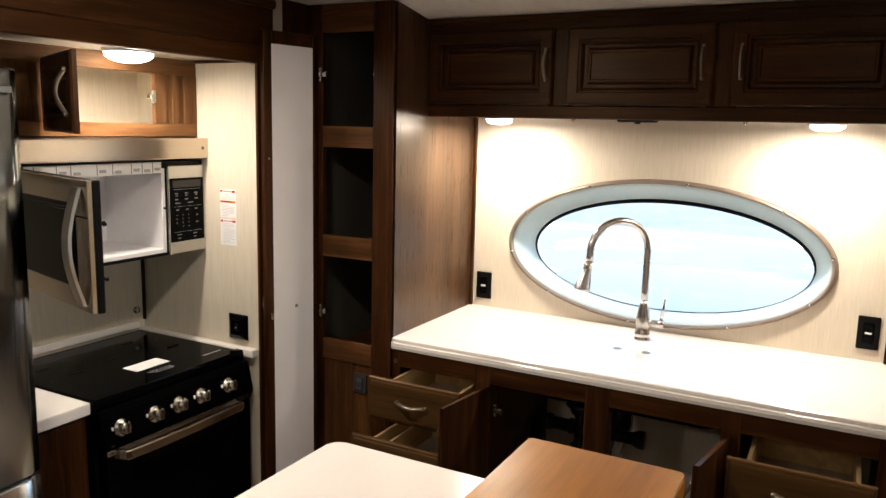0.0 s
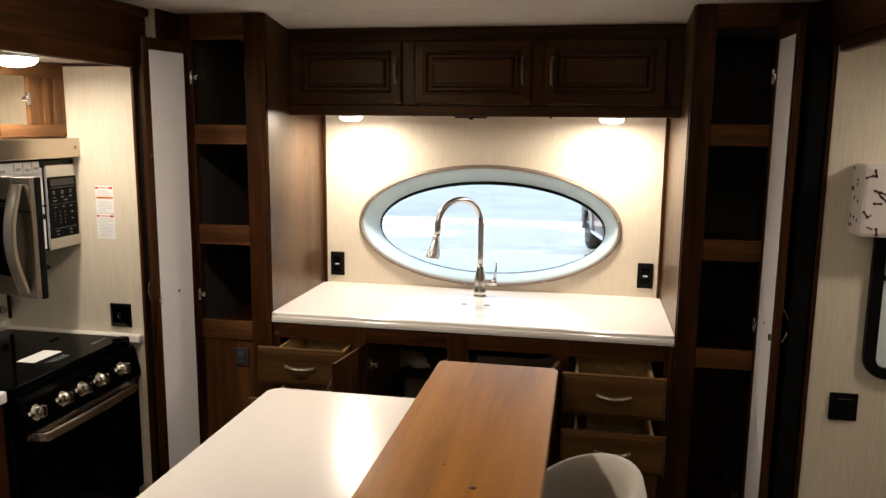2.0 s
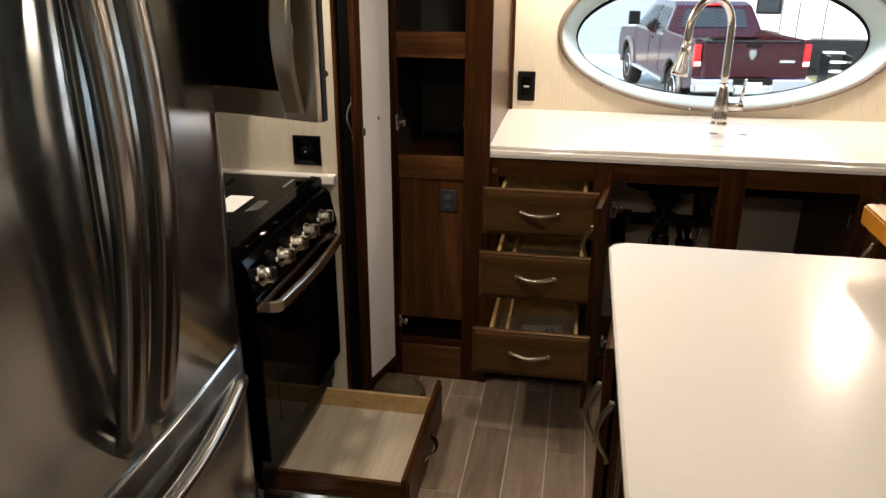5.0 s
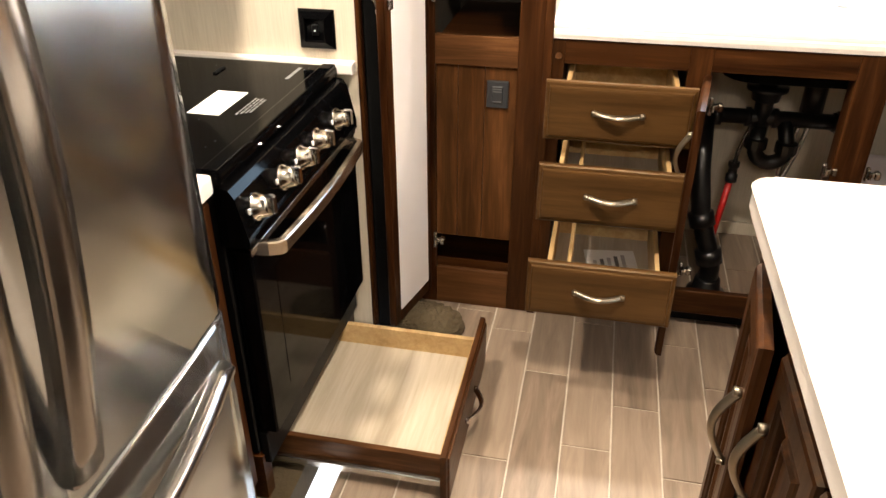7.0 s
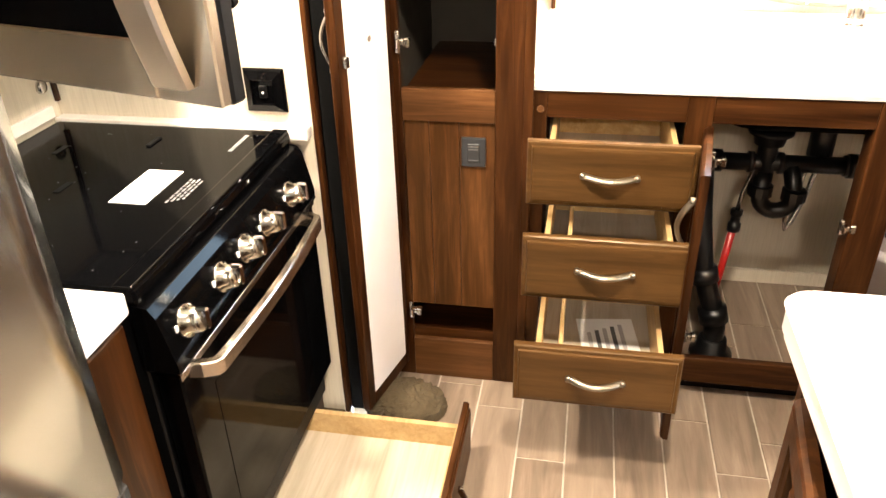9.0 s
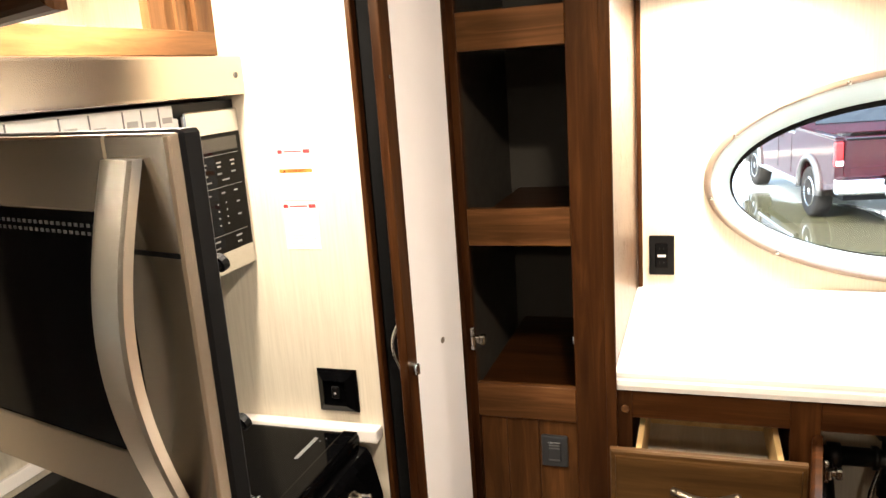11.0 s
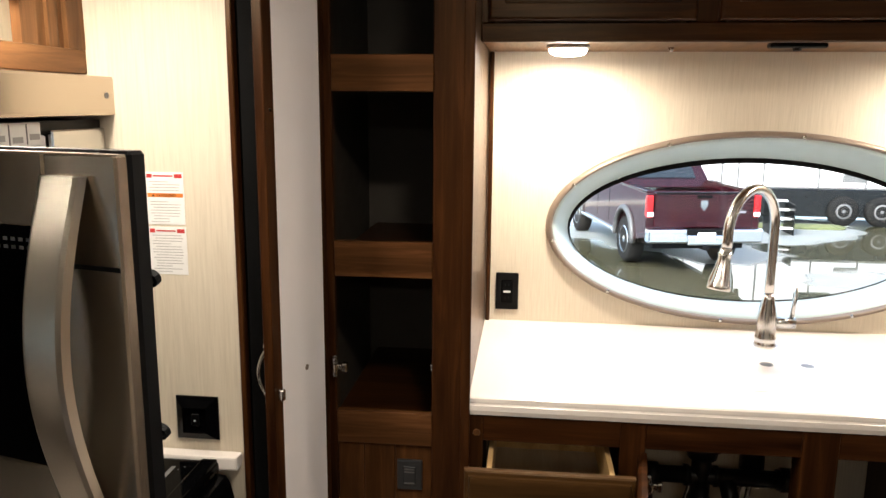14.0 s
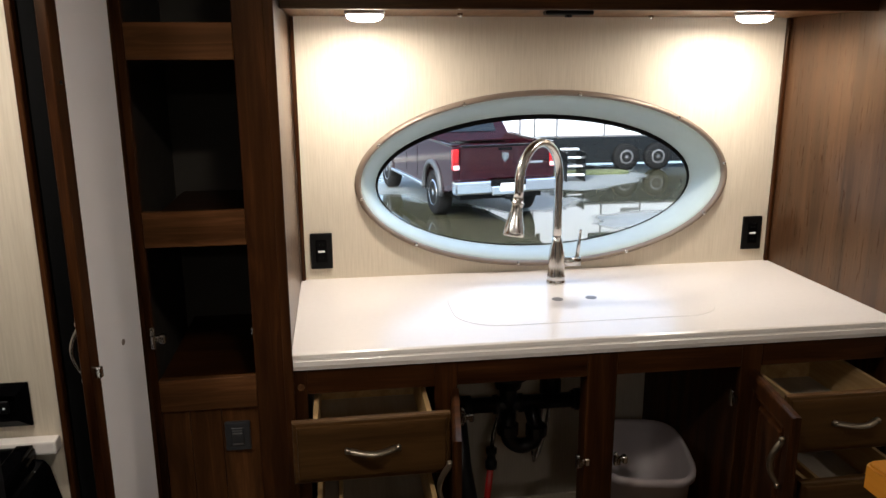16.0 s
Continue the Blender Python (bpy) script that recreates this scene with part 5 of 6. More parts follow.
# First the real west dome, then the unseen east one added for its light.
for px, py, pz in ((-0.645, -1.241, SLIDE_TOP), (2.6, -1.4, 1.93)):
  dome = thing("dome_light", (px, py, pz - 0.05), 0, "round lit dome light on a slide-out ceiling; the east one is assumed", "light", "dome lights")
  part("rim", lathe((px, py, pz), [(0.082, 0.0), (0.082, -0.010), (0.074, -0.014)], None, 32), WHITE, dome, smooth=True)
  part("lens", lathe((px, py, pz), [(0.076, -0.010), (0.072, -0.024), (0.056, -0.035), (0.03, -0.042), (0.006, -0.044)], None, 32), DOME_LENS, dome, "glowing lens", True)

# Fixtures modelled for the unseen, assumed ceiling lamps.
for px, py in ASSUMED_CEILING_LIGHTS:
    cl = thing("ceiling_light", (px, py, CEIL - 0.05), 0, "round lit ceiling light, unseen and assumed", "light", "ceiling lights")
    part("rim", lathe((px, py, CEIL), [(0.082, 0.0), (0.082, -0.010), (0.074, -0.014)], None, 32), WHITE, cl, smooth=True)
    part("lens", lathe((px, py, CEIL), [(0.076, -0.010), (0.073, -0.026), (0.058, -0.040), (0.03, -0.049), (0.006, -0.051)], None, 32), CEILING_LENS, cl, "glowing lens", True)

# fridge
FY0, FY1 = -2.63, -1.792
fr = thing("french_door_fridge", (-0.7, -2.28, 0), 0, "stainless steel French-door fridge with bowed handles", "fridge")
part("casing", box(-1.06, -0.435, FY0 + 0.01, FY1 - 0.01, 0.02, 1.775, 0.004), GREYPL, fr, "dark grey casing")
part("feet", box(-1.0, -0.45, FY0 + 0.05, FY1 - 0.05, 0.0, 0.02), BLACK, fr)


def bowed(y0, y1, z0, z1, x, bulge, n=14, full=None):
    """A door skin that bows out across its width."""
    bm = bmesh.new()
    a, b = full or (y0, y1)
    cols = []
    for k in range(n + 1):
        y = y0 + (y1 - y0) * k / n
        u = (y - a) / (b - a)
        xo = x + bulge * (1 - (2 * u - 1) ** 2)
        edge = 0.010 if k in (0, n) else 0.0
        cols.append([bm.verts.new(v) for v in ((-0.43, y, z0), (xo - edge - 0.006, y, z0), (xo - edge, y, z0 + 0.006), (xo - edge, y, z1 - 0.006), (xo - edge - 0.006, y, z1), (-0.43, y, z1))])
    for p, q in zip(cols, cols[1:]):
        for k in range(6):
            bm.faces.new((p[k], p[(k + 1) % 6], q[(k + 1) % 6], q[k]))
    bm.faces.new(cols[0]), bm.faces.new(cols[-1])
    return bm


MIDY = (FY0 + FY1) / 2
for y0, y1, hy in ((FY0, MIDY - 0.002, MIDY - 0.045), (MIDY + 0.002, FY1, MIDY + 0.045)):
    d = part("door", bowed(y0, y1, 0.745, 1.79, -0.378, 0.016, 14, (FY0, FY1)), STEELZ, fr, "brushed steel door", True)
    pts = arc((-0.345, hy, 0.80), (-0.345, hy, 1.70), (1, 0, 0), 0.055, 24)
    bm = bmesh.new()
    rows = [[bm.verts.new(p + Vector(o)) for o in ((-0.016, -0.019, 0), (0.004, -0.023, 0), (0.011, -0.019, 0), (0.014, 0.0, 0), (0.011, 0.019, 0), (0.004, 0.023, 0), (-0.016, 0.019, 0))] for p in pts]
    for p, q in zip(rows, rows[1:]):
        for k in range(7):
            bm.faces.new((p[k], p[(k + 1) % 7], q[(k + 1) % 7], q[k]))
    bm.faces.new(rows[0]), bm.faces.new(rows[-1])
    part("handle", bm, DARKSTEEL, d, "long bowed steel handle", True)
    for p in (pts[0], pts[-1]):
        part("handle_foot", box(p.x - 0.03, p.x, p.y - 0.017, p.y + 0.017, p.z - 0.018, p.z + 0.018, 0.004), DARKSTEEL, d)
d = part("freezer_drawer", bowed(FY0, FY1, 0.05, 0.737, -0.378, 0.016, 18), STEELZ, fr, "brushed steel freezer drawer", True)
part("handle", tube(arc((-0.37, FY0 + 0.05, 0.665), (-0.37, FY1 - 0.05, 0.665), (1, 0, 0), 0.05, 20), 0.017, None, 12), DARKSTEEL, d, "bowed steel handle", True)
part("badge", box(-0.3735, -0.3690, -1.850, -1.815, 1.730, 1.745), GREYPL, fr, "small grey maker's mark")
part("badge", rod((-0.370, -1.868, 1.738), (-0.3625, -1.868, 1.738), 0.010), GREYPL, fr)

# ---- island ----
IX0, IX1, IY0, IY1 = 0.368, 0.98, -2.78, -1.512
isl = thing("kitchen_island", (0.68, -2.1, 0), 0, "island with white top over a dark walnut-stained base", "island")
bm = plate(IX0, IX1, IY0, IY1, 0.862, 0.90, 0.035)
bmesh.ops.bevel(bm, geom=[e for e in bm.edges if all(v.co.z > 0.8995 for v in e.verts)], offset=0.006, segments=2, affect="EDGES")
part("top", bm, PORCELAIN, isl, "white solid-surface top")
part("top_edge", plate(IX0 + 0.004, IX1 - 0.004, IY0 + 0.004, IY1 - 0.004, 0.850, 0.862, 0.033), PORCELAIN, isl)
part("carcass", box(0.408, 0.95, -2.72, -1.562, 0.07, 0.850), WOOD_Z, isl)
part("plinth", box(0.45, 0.92, -2.68, -1.60, 0.0, 0.07), BLACK, isl)
part("corner_post", box(0.398, 0.430, -1.578, -1.556, 0.0, 0.850, 0.003), WOOD_Z, isl)
yy = -1.582
for k in range(5):
    w = 0.224
    bm = panelled(w - 0.005, 0.70, 0.02, RAISED)
    m = part("door", bm, WOOD_Z, isl, local=True)
    swing = 7 if k == 0 else 0
    m.matrix_basis = HOME[isl.name] @ pose(0.387, yy, 0.09, 0, 0, -90 - swing)
    HOME.pop(m.name, None)
    hx = w - 0.035 if k % 2 == 0 else 0.03
    pull(m, (hx, -0.003, 0.47), (hx, -0.003, 0.60), (0, -1, 0), None, True)
    yy -= w
part("end_panel", box(0.43, 0.95, -1.562, -1.554, 0.0, 0.850), WOOD_Z, isl)
part("bar_riser", box(0.955, 0.985, -2.70, -1.54, 0.9005, 0.972, 0.002), WOOD_Y, isl)
bm = bmesh.new()
outline = [(0.872, -2.80), (0.872, -1.497), (0.882, -1.489), (1.196, -1.492), (1.208, -1.504), (1.208, -2.80)]
rings = [[bm.verts.new((x, y, z)) for x, y in outline] for z in (0.973, 1.012)]
for k in range(6):
    bm.faces.new((rings[0][k], rings[0][(k + 1) % 6], rings[1][(k + 1) % 6], rings[1][k]))
bm.faces.new(rings[0]), bm.faces.new(rings[1])
bmesh.ops.bevel(bm, geom=[e for e in bm.edges if all(v.co.z > 1.0 for v in e.verts)], offset=0.004, segments=2, affect="EDGES")
KNOTS = ((1.083, -2.239, 0.007), (1.001, -2.338, 0.0045), (0.999, -2.477, 0.009), (1.011, -2.152, 0.003))
bar = part("bar_top", bm, BUTCHER, isl, "warm brown timber bar top with knots")
for x, y, r in KNOTS:
    bm = lathe((x, y, 1.0121), [(r, 0.0), (r * 0.5, 0.0005)], None, 9)
    for k, v in enumerate(bm.verts):
        v.co.x += r * 0.8 * noise.noise(v.co * 90)
    part("knot", bm, WOOD_Z, bar, "dark knot")
part("bar_support", box(1.0, 1.02, -2.70, -1.56, 0.0, 0.972), WOOD_Z, isl)
part("outlet", box(0.925, 0.955, -1.60, -1.535, 0.901, 0.955, 0.004), BLACK, isl, "black pop-up outlet")


# ---- chairs ----
def barrel_chair():
    c = thing("barrel_chair", (0, 0, 0), 0, "cream velvet barrel-back chair at the island bar", "chair", "chairs at the island")
    bm = bmesh.new()
    n, m = 28, 12
    grid = {}
    for side in (0, 1):
        for i in range(n + 1):
            a = radians(-118 + 236 * i / n)
            top = 0.922 - 0.20 * (abs(a) / radians(118)) ** 2.2
            for j in range(m + 1):
                z = 0.50 + (top - 0.50) * j / m
                r = (0.188 + 0.026 * ((z - 0.5) / 0.47)) - 0.058 * side * (1 - 0.25 * j / m)
                if j == m:
                    r += 0.012 * (1 if side else -1)
                    z += 0.004
                grid[side, i, j] = bm.verts.new((r * math.cos(a), r * math.sin(a) * 1.05, z))
    for side in (0, 1):
        for i in range(n):
            for j in range(m):
                bm.faces.new((grid[side, i, j], grid[side, i + 1, j], grid[side, i + 1, j + 1], grid[side, i, j + 1]))
    for i in range(n):
        bm.faces.new((grid[0, i, m], grid[0, i + 1, m], grid[1, i + 1, m], grid[1, i, m]))
        bm.faces.new((grid[0, i, 0], grid[0, i + 1, 0], grid[1, i + 1, 0], grid[1, i, 0]))
    for i in (0, n):
        for j in range(m):
            bm.faces.new((grid[0, i, j], grid[0, i, j + 1], grid[1, i, j + 1], grid[1, i, j]))
    part("backrest", bm, VELVET, c, "curved padded velvet back", True, True)
    part("seat", lathe((0, 0, 0.52), [(0.17, 0.0), (0.20, 0.01), (0.205, 0.08), (0.19, 0.11), (0.10, 0.12), (0.01, 0.121)], None, 28), VELVET, c, "round padded seat", True, True)
    for sx in (-1, 1):
        for sy in (-1, 1):
            part("leg", rod((0.11 * sx, 0.11 * sy, 0.53), (0.17 * sx, 0.17 * sy, 0.0), 0.018, None, 10, 0.011), WOOD_Z, c, "dark wooden leg", True, True)
    return c


chair = barrel_chair()
chair.matrix_basis = pose(1.212, -1.955, 0, 0, 0, 12)
copy_thing(chair, pose(1.255, -2.575, 0, 0, 0, 4))

# ---- outside ----
GZ = -1.26


def wet_ground():
    m, t, b = nodes("wet_asphalt")
    v = coords(t, (1, 1, 1))
    big = noise_tex(t, v, 0.16, 4, 0.5, 0.4)
    fine = noise_tex(t, v, 60, 4, 0.7)
    gap = t.nodes.new("ShaderNodeVectorMath")
    gap.operation = "DISTANCE"
    gap.inputs[1].default_value = (2.6, 9.0, GZ)
    link(t, v, gap.inputs[0])
    near = t.nodes.new("ShaderNodeMapRange")
    for key, value in (("From Min", 1.8), ("From Max", 4.6), ("To Min", 0.18), ("To Max", -0.02)):
        near.inputs[key].default_value = value
    link(t, gap.outputs["Value"], near.inputs["Value"])
    add = t.nodes.new("ShaderNodeMath")
    link(t, big, add.inputs[0])
    link(t, near.outputs[0], add.inputs[1])
    pud = ramp(t, add.outputs[0], [(0.46, (0, 0, 0)), (0.52, (1, 1, 1))])
    dry = ramp(t, fine, [(0.3, (0.125, 0.136, 0.134)), (0.7, (0.215, 0.228, 0.224))])
    link(t, mix(t, pud, dry, (0.040, 0.038, 0.022)), b.inputs["Base Color"])
    link(t, mix(t, pud, (0.55, 0.55, 0.55), (0.03, 0.03, 0.03)), b.inputs["Roughness"])
    b.inputs["Specular IOR Level"].default_value = 0.3
    return m


GROUND = wet_ground()
ASPHALT = plain("grey_road", (0.13, 0.14, 0.145), 0.5, 0, 0.2, 0.6, 0.2)
CONCRETE = plain("pale_kerb_concrete", (0.45, 0.44, 0.40), 0.8, 0, 0.15, 2, 0.2)
GRASS = plain("grass_verge", (0.10, 0.115, 0.045), 0.9, 0, 0.4, 14, 0.5)
MAROON = plain("maroon_car_paint", (0.016, 0.0016, 0.0036), 0.10, 0.0, 0.05, 3)
TAIL = plain("red_tail_lens", (0.36, 0.010, 0.012), 0.15)
CARGLASS = plain("dark_car_glass", (0.012, 0.016, 0.02), 0.12)
for m in (MAROON, CARGLASS):
    m.node_tree.nodes["Principled BSDF"].inputs["Specular IOR Level"].default_value = 0.36
FLARE = plain("dark_grey_flare", (0.045, 0.048, 0.052), 0.5, 0, 0.1, 8)
TYRE = plain("tyre_rubber", (0.008, 0.008, 0.008), 0.8, 0, 0.2, 20, 0.3)
TYRE.node_tree.nodes["Principled BSDF"].inputs["Specular IOR Level"].default_value = 0.15
TRAILERWHITE = plain("white_fibreglass", (0.70, 0.71, 0.72), 0.35, 0, 0.04, 2)
BLACKGEL = plain("black_fibreglass", (0.006, 0.007, 0.008), 0.25, 0, 0.1, 2)
BLACKGEL.node_tree.nodes["Principled BSDF"].inputs["Specular IOR Level"].default_value = 0.25

setting("ground", box(-400, 400, 0.6, 600, GZ - 0.2, GZ), GROUND)
setting("ground_under", box(-400, 400, -300, 0.6, GZ - 0.2, GZ), ASPHALT)
setting("road", box(-60, 60, 19.5, 60, GZ - 0.1, GZ + 0.02), ASPHALT)
setting("kerb", box(-60, 3.9, 19.15, 19.5, GZ - 0.1, GZ + 0.12, 0.03), CONCRETE)
setting("grass_verge", box(-90, 90, 60, 80, GZ - 0.1, GZ + 0.06), GRASS)
setting("grass_patch", plate(5.6, 7.7, 16.2, 16.8, GZ, GZ + 0.05, 0.24), GRASS)
setting("outer_wall_north", box(-0.47, 2.11, 0.131, 0.15, GZ + 0.55, 0.90), TRAILERWHITE)

truck = thing("pickup_truck", (2.92, 11.98, GZ), 10.5, "maroon pickup truck parked facing away with chrome bumper", "pickup truck")


def prism(outline, x0, x1, bevel=0.0, top_in=0.0, ztop=None):
    """A side outline of (y, z) drawn across x; top_in draws the part above ztop inwards."""
    bm = bmesh.new()
    ends = []
    for x, s in ((x0, 1), (x1, -1)):
        ends.append([bm.verts.new((x + (s * top_in * max(0, z - ztop) if top_in else 0), y, z)) for y, z in outline])
    n = len(outline)
    for k in range(n):
        bm.faces.new((ends[0][k], ends[0][(k + 1) % n], ends[1][(k + 1) % n], ends[1][k]))
    bm.faces.new(ends[0]), bm.faces.new(ends[1])
    if bevel:
        bmesh.ops.bevel(bm, geom=list(bm.edges), offset=bevel, segments=2, affect="EDGES", profile=0.6)
    return bm


def arch(cy, r, z0, n=8):
    return [(cy + r * math.cos(math.pi * k / n), z0 + r * math.sin(math.pi * k / n)) for k in range(n + 1)]


lower = [(-1.12, 0.62), (-1.15, 0.80), (-1.14, 1.40), (0.80, 1.42), (0.80, 1.30), (3.0, 1.28), (3.15, 1.30), (4.35, 1.20), (4.5, 1.0), (4.5, 0.55)] + arch(3.5, 0.47, 0.5) + arch(0.0, 0.47, 0.5)
left = part("body_side", prism(lower, -0.99, -0.86, 0.018), MAROON, truck, "maroon body side", local=True)
part("body_side", prism(lower, 0.86, 0.99, 0.018), MAROON, truck, "maroon body side", local=True)
part("tailgate", box(-0.86, 0.86, -1.16, -1.09, 0.80, 1.40, 0.02, None, 2), MAROON, truck, "maroon tailgate", local=True)
part("tailgate_cap", box(-0.84, 0.84, -1.17, -1.08, 1.375, 1.41, 0.01), BLACK, truck, local=True)
part("bed_floor", box(-0.86, 0.86, -1.08, 0.80, 0.85, 0.90), BLACK, truck, local=True)
part("chassis", box(-0.80, 0.80, -1.0, 4.3, 0.42, 0.80), BLACK, truck, local=True)
part("front_block", box(-0.86, 0.86, 0.80, 4.42, 0.60, 1.22, 0.02), MAROON, truck, local=True)
cab = [(0.80, 1.28), (0.88, 1.50), (1.02, 1.86), (1.25, 1.93), (2.3, 1.92), (2.62, 1.80), (3.2, 1.28)]
cb = part("cab", prism(cab, -0.97, 0.97, 0.02, 0.42, 1.3), MAROON, truck, "maroon cab", local=True)
part("rear_window", prism([(0.838, 1.47), (0.965, 1.80), (1.0, 1.80), (0.88, 1.47)], -0.70, 0.70, 0, 0.3, 1.3), CARGLASS, cb, "dark rear window", local=True)
for sx in (-1, 1):
    bm = bmesh.new()
    ring = [(1.02, 1.36), (1.16, 1.80), (1.75, 1.82), (1.75, 1.36)]
    bm.faces.new([bm.verts.new((sx * (0.978 - 0.42 * (z - 1.3)), y, z)) for y, z in ring])
    ring = [(1.82, 1.36), (1.82, 1.82), (2.35, 1.80), (2.9, 1.36)]
    bm.faces.new([bm.verts.new((sx * (0.978 - 0.42 * (z - 1.3)), y, z)) for y, z in ring])
    bmesh.ops.solidify(bm, geom=list(bm.faces), thickness=0.012)
    part("side_window", bm, CARGLASS, cb, "dark side glass", local=True)
    part("door_handle", box(sx * 1.0 - 0.012, sx * 1.0 + 0.012, 1.55, 1.72, 1.20, 1.235, 0.006), MAROON, cb, local=True)
    part("mirror", box(sx * 1.14 - 0.12, sx * 1.14 + 0.12, 2.55, 2.66, 1.38, 1.66, 0.03, None, 2), BLACK, truck, "black towing mirror", local=True)
    part("tail_light", box(sx * 0.935 - 0.056, sx * 0.935 + 0.056, -1.178, -1.06, 0.98, 1.36, 0.02, None, 2), TAIL, truck, "red tail light", local=True)
    part("reversing_light", box(sx * 0.93 - 0.055, sx * 0.93 + 0.055, -1.182, -1.176, 1.0, 1.07, 0.002), WHITE, truck, local=True)
    part("running_board", box(sx * 0.97 - 0.07, sx * 0.97 + 0.07, 0.6, 2.9, 0.47, 0.53, 0.01), CHROME, truck, "chrome side step", local=True)
    for wy in (0.0, 3.5):
        w = part("wheel", lathe((sx * 0.86, wy, 0.42), [(0.27, -0.13), (0.38, -0.14), (0.42, -0.11), (0.42, 0.11), (0.38, 0.14), (0.27, 0.13)], None, 32, "x"), TYRE, truck, "black tyre", True, True)
        part("rim", lathe((sx * 0.86, wy, 0.42), [(0.275, -0.11), (0.28, 0.11), (0.25, 0.135 * sx), (0.10, 0.11 * sx), (0.05, 0.135 * sx), (0.01, 0.137 * sx)], None, 24, "x"), CHROME, w, "bright alloy rim", True, True)
        for k in range(6):
            a = math.tau * k / 6
            part("spoke_gap", box(sx * 0.975 - 0.012, sx * 0.975 + 0.012, wy + 0.16 * math.cos(a) - 0.03, wy + 0.16 * math.cos(a) + 0.03, 0.42 + 0.16 * math.sin(a) - 0.03, 0.42 + 0.16 * math.sin(a) + 0.03, 0.008), BLACK, w, local=True)
bm = box(-1.0, -0.30, -1.33, -1.13, 0.56, 0.80, 0.035, None, 2)
box(0.30, 1.0, -1.33, -1.13, 0.56, 0.80, 0.035, bm, 2)
box(-0.31, 0.31, -1.325, -1.13, 0.52, 0.70, 0.03, bm, 2)
part("rear_bumper", bm, CHROME, truck, "chrome rear bumper", local=True)
for sx in (-1, 1):
    for cy in (0.0, 3.5):
        bm = bmesh.new()
        rows = []
        for k in range(17):
            a = math.pi * (k - 0.6) / 14.8
            c, d = math.cos(a), math.sin(a)
            rows.append([bm.verts.new((sx * x, cy + r * c, 0.5 + r * d)) for x, r in ((0.97, 0.46), (1.045, 0.465), (1.055, 0.50), (1.03, 0.55), (0.97, 0.57))])
        for p, q in zip(rows, rows[1:]):
            for k in range(5):
                bm.faces.new((p[k], p[(k + 1) % 5], q[(k + 1) % 5], q[k]))
        bm.faces.new(rows[0]), bm.faces.new(rows[-1])
        part("fender_flare", bm, FLARE, truck, "dark grey fender flare", True, True)
    part("bed_rail", box(sx * 0.925 - 0.07, sx * 0.925 + 0.07, -1.12, 0.80, 1.405, 1.435, 0.012, None, 2), MAROON, truck, local=True)
    for y in (1.0, 1.80, 2.95):
        part("door_gap", box(sx * 0.992 - 0.003, sx * 0.992 + 0.003, y - 0.006, y + 0.006, 0.62, 1.27), BLACK, truck, local=True)
    for z in (1.11, 1.23):
        part("lamp_segment", box(sx * 0.935 - 0.05, sx * 0.935 + 0.05, -1.1835, -1.177, z - 0.004, z + 0.004), BLACK, truck, local=True)
part("tailgate_crease", box(-0.80, 0.80, -1.168, -1.158, 0.955, 0.975, 0.004), MAROON, truck, local=True)
part("tailgate_handle", box(-0.13, 0.13, -1.172, -1.158, 1.31, 1.36, 0.006), BLACK, truck, local=True)
part("bumper_step", box(-0.34, 0.34, -1.345, -1.20, 0.70, 0.80, 0.01), BLACK, truck, local=True)
part("number_plate", box(-0.155, 0.155, -1.352, -1.342, 0.60, 0.75, 0.004), WHITE, truck, "white number plate", local=True)
part("tow_hitch", box(-0.05, 0.05, -1.36, -1.1, 0.45, 0.52, 0.01), BLACK, truck, local=True)
shield = [(-0.06, 0.09), (0.06, 0.09), (0.065, 0.0), (0.0, -0.09), (-0.065, 0.0)]
bm = bmesh.new()
bm.faces.new([bm.verts.new((x, -1.166, 1.18 + z)) for x, z in shield])
bmesh.ops.solidify(bm, geom=list(bm.faces), thickness=0.01)
part("badge", bm, CHROME, truck, "plain chrome shield badge", local=True)
part("badge", box(0.48, 0.74, -1.166, -1.159, 1.055, 1.095), CHROME, truck, "chrome badge bar", local=True)
part("brake_light", box(-0.18, 0.18, 0.955, 1.03, 1.86, 1.905, 0.008), TAIL, cb, "high brake light", local=True)
bm = bmesh.new()
bm.faces.new([bm.verts.new((1.5 * x - 0.05, 0.868 + 0.39 * (1.5 * z + 0.16), 1.63 + 1.5 * z)) for x, z in shield])
bmesh.ops.solidify(bm, geom=list(bm.faces), thickness=0.008)
part("decal", bm, WHITE, cb, "white shield decal", local=True)

trailer = thing("travel_trailer", (10.0, 18.2, GZ), 0, "white travel trailer with black lower skirt parked beyond the truck", "trailer")
part("upper_wall", box(4.0, 15.5, 17.0, 19.6, GZ + 0.87, GZ + 3.5, 0.10, None, 3), TRAILERWHITE, trailer)
part("skirt", box(4.05, 15.4, 16.97, 19.5, GZ + 0.20, GZ + 0.87, 0.02), BLACKGEL, trailer, "black lower skirt")
for x, w, z0, z1 in ((4.35, 0.5, 1.5, 2.4), (6.9, 0.8, 1.75, 2.5), (8.6, 0.8, 1.75, 2.5), (10.4, 1.0, 1.75, 2.5), (12.6, 0.8, 1.75, 2.5)):
    o = part("window", box(x, x + w, 16.965, 17.01, GZ + z0, GZ + z1, 0.03), CARGLASS, trailer, "dark window")
    part("frame", box(x - 0.04, x + w + 0.04, 16.985, 17.005, GZ + z0 - 0.04, GZ + z1 + 0.04, 0.02), BLACKGEL, o)
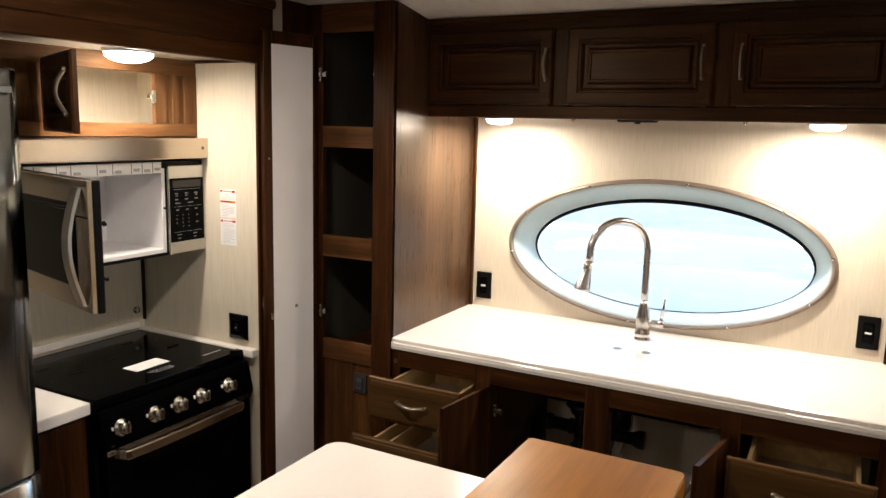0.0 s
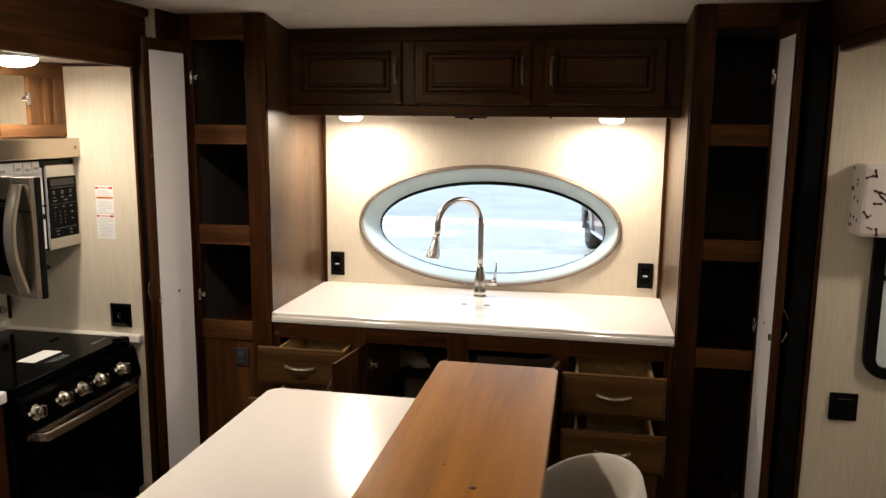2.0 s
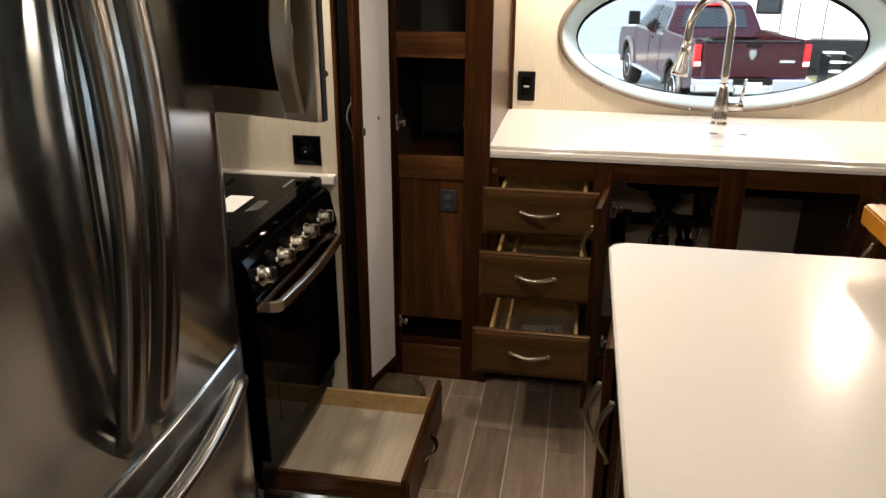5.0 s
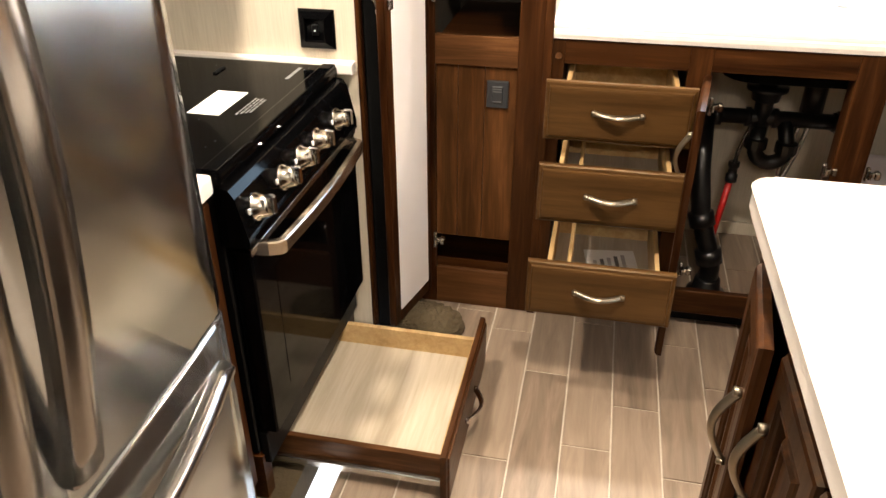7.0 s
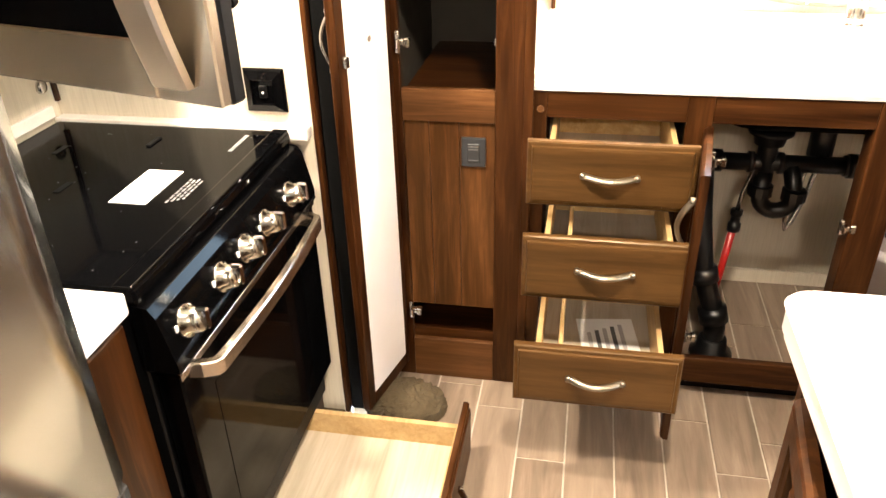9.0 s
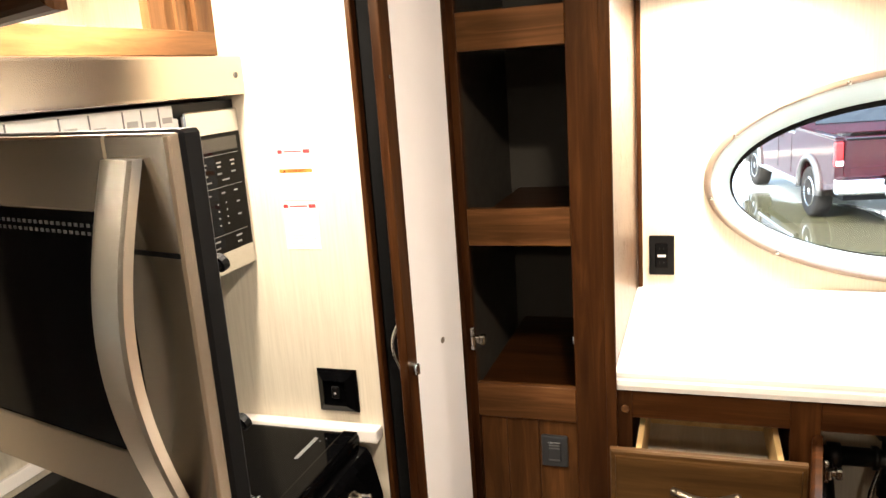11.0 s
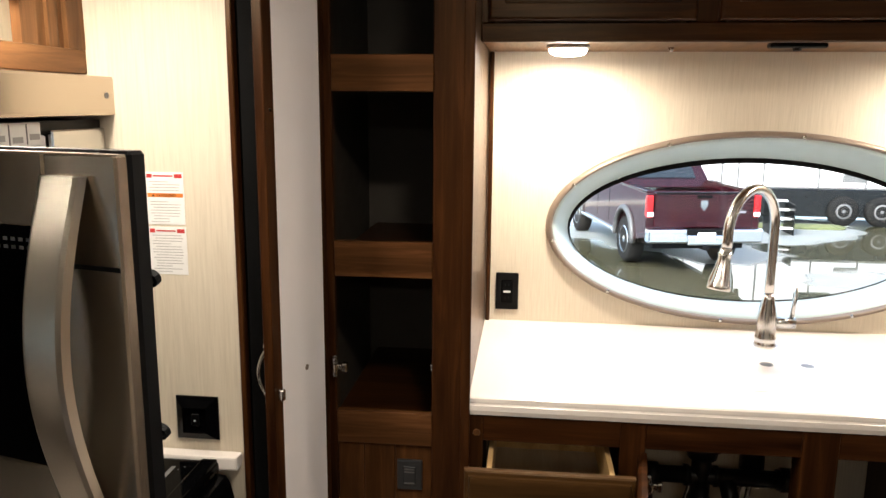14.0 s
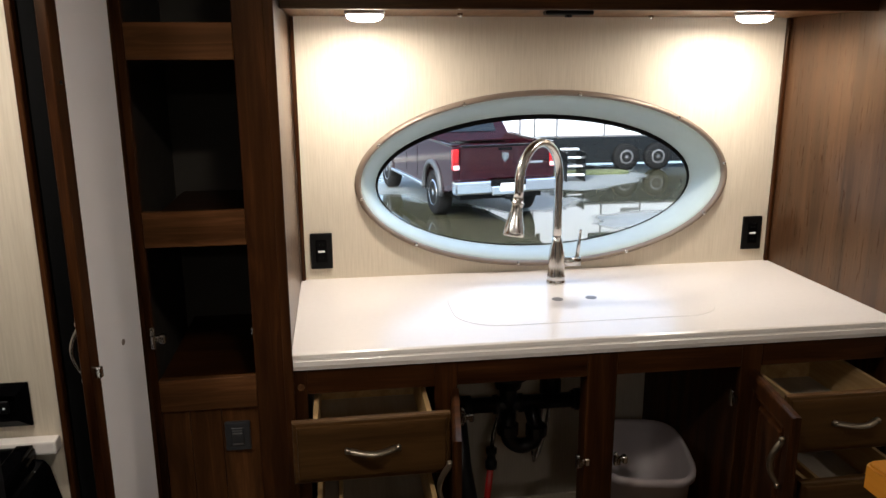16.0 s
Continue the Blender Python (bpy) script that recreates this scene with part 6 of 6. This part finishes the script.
for x in (4.12, 4.91, 5.30, 5.90, 7.2, 8.3, 9.9, 12.0):
    part("seam", box(x - 0.022, x + 0.022, 16.985, 17.01, GZ + 0.88, GZ + 3.4), GREYPL, trailer, "grey panel seam")
part("hatch", box(7.75, 8.3, 16.985, 17.01, GZ + 1.05, GZ + 1.25, 0.005), GREYPL, trailer)
part("stripe", box(4.1, 15.3, 16.99, 17.01, GZ + 0.89, GZ + 0.93), GREYPL, trailer)
for x in (7.80, 8.68):
    w = part("wheel", lathe((x, 16.96, GZ + 0.36), [(0.20, -0.11), (0.33, -0.11), (0.36, -0.08), (0.36, 0.08), (0.33, 0.11), (0.20, 0.11)], None, 28, "y"), TYRE, trailer, "black tyre", True)
    part("rim", lathe((x, 16.96, GZ + 0.36), [(0.21, -0.095), (0.18, -0.115), (0.07, -0.10), (0.02, -0.12)], None, 20, "y"), GREYPL, w, "grey metal rim", True)
part("jack", rod((4.4, 17.4, GZ), (4.4, 17.4, GZ + 0.3), 0.05), GREYPL, trailer)
part("jack", rod((15.0, 17.4, GZ), (15.0, 17.4, GZ + 0.3), 0.05), GREYPL, trailer)
steps = thing("folding_steps", (5.88, 15.5, GZ), 0, "pale folding entry steps beside the trailer", "steps")
for k in range(4):
    part("tread", box(5.66, 6.10, 15.2 + 0.16 * k, 15.38 + 0.16 * k, GZ + 0.14 + 0.19 * k, GZ + 0.175 + 0.19 * k, 0.006), WHITE, steps)
part("string", box(5.64, 5.66, 15.2, 15.88, GZ, GZ + 0.70), BLACKGEL, steps)
part("string", box(6.10, 6.12, 15.2, 15.88, GZ, GZ + 0.70), BLACKGEL, steps)

# ---- floor tiles, last ----
floor = setting("floor", box(W_IN, E_IN, SOUTH, -0.001, -0.10, -0.003), GROUT)
TW, TL, GAP = 0.1222, 0.530, 0.004
meshes = {}
OFFSETS = [-0.767, -0.946, -0.685, -0.515, -0.746, -0.924]
rt = random.Random(3)
col = 0
x = -0.116 - 3 * TW
while x < E_IN:
    k = round((x + 0.116) / TW)
    start = OFFSETS[k] if 0 <= k < 6 else -rt.uniform(0.5, 1.0)
    a, b = max(x, W_IN), min(x + TW, E_IN)
    y = start + 3 * TL
    while y > SOUTH and b - a > 0.01:
        y0, y1 = max(y - TL, SOUTH), min(y, -0.001)
        if y1 - y0 > 0.01:
            key = (round(b - a, 4), round(y1 - y0, 4))
            if key not in meshes:
                w, l = key[0] / 2 - GAP / 2, key[1] / 2 - GAP / 2
                bm = bmesh.new()
                low = [bm.verts.new(v) for v in ((-w, -l, -0.003), (w, -l, -0.003), (w, l, -0.003), (-w, l, -0.003))]
                e = 0.0012
                top = [bm.verts.new(v) for v in ((-w + e, -l + e, 0), (w - e, -l + e, 0), (w - e, l - e, 0), (-w + e, l - e, 0))]
                for j in range(4):
                    bm.faces.new((low[j], low[(j + 1) % 4], top[(j + 1) % 4], top[j]))
                bm.faces.new(top)
                me = bpy.data.meshes.new("tile")
                bm.to_mesh(me)
                bm.free()
                me.materials.append(TILE)
                meshes[key] = me
            ob = new("tile", meshes[key])
            ob.parent = floor
            ob.location = ((a + b) / 2, (y0 + y1) / 2, 0)
        y -= TL
    x += TW
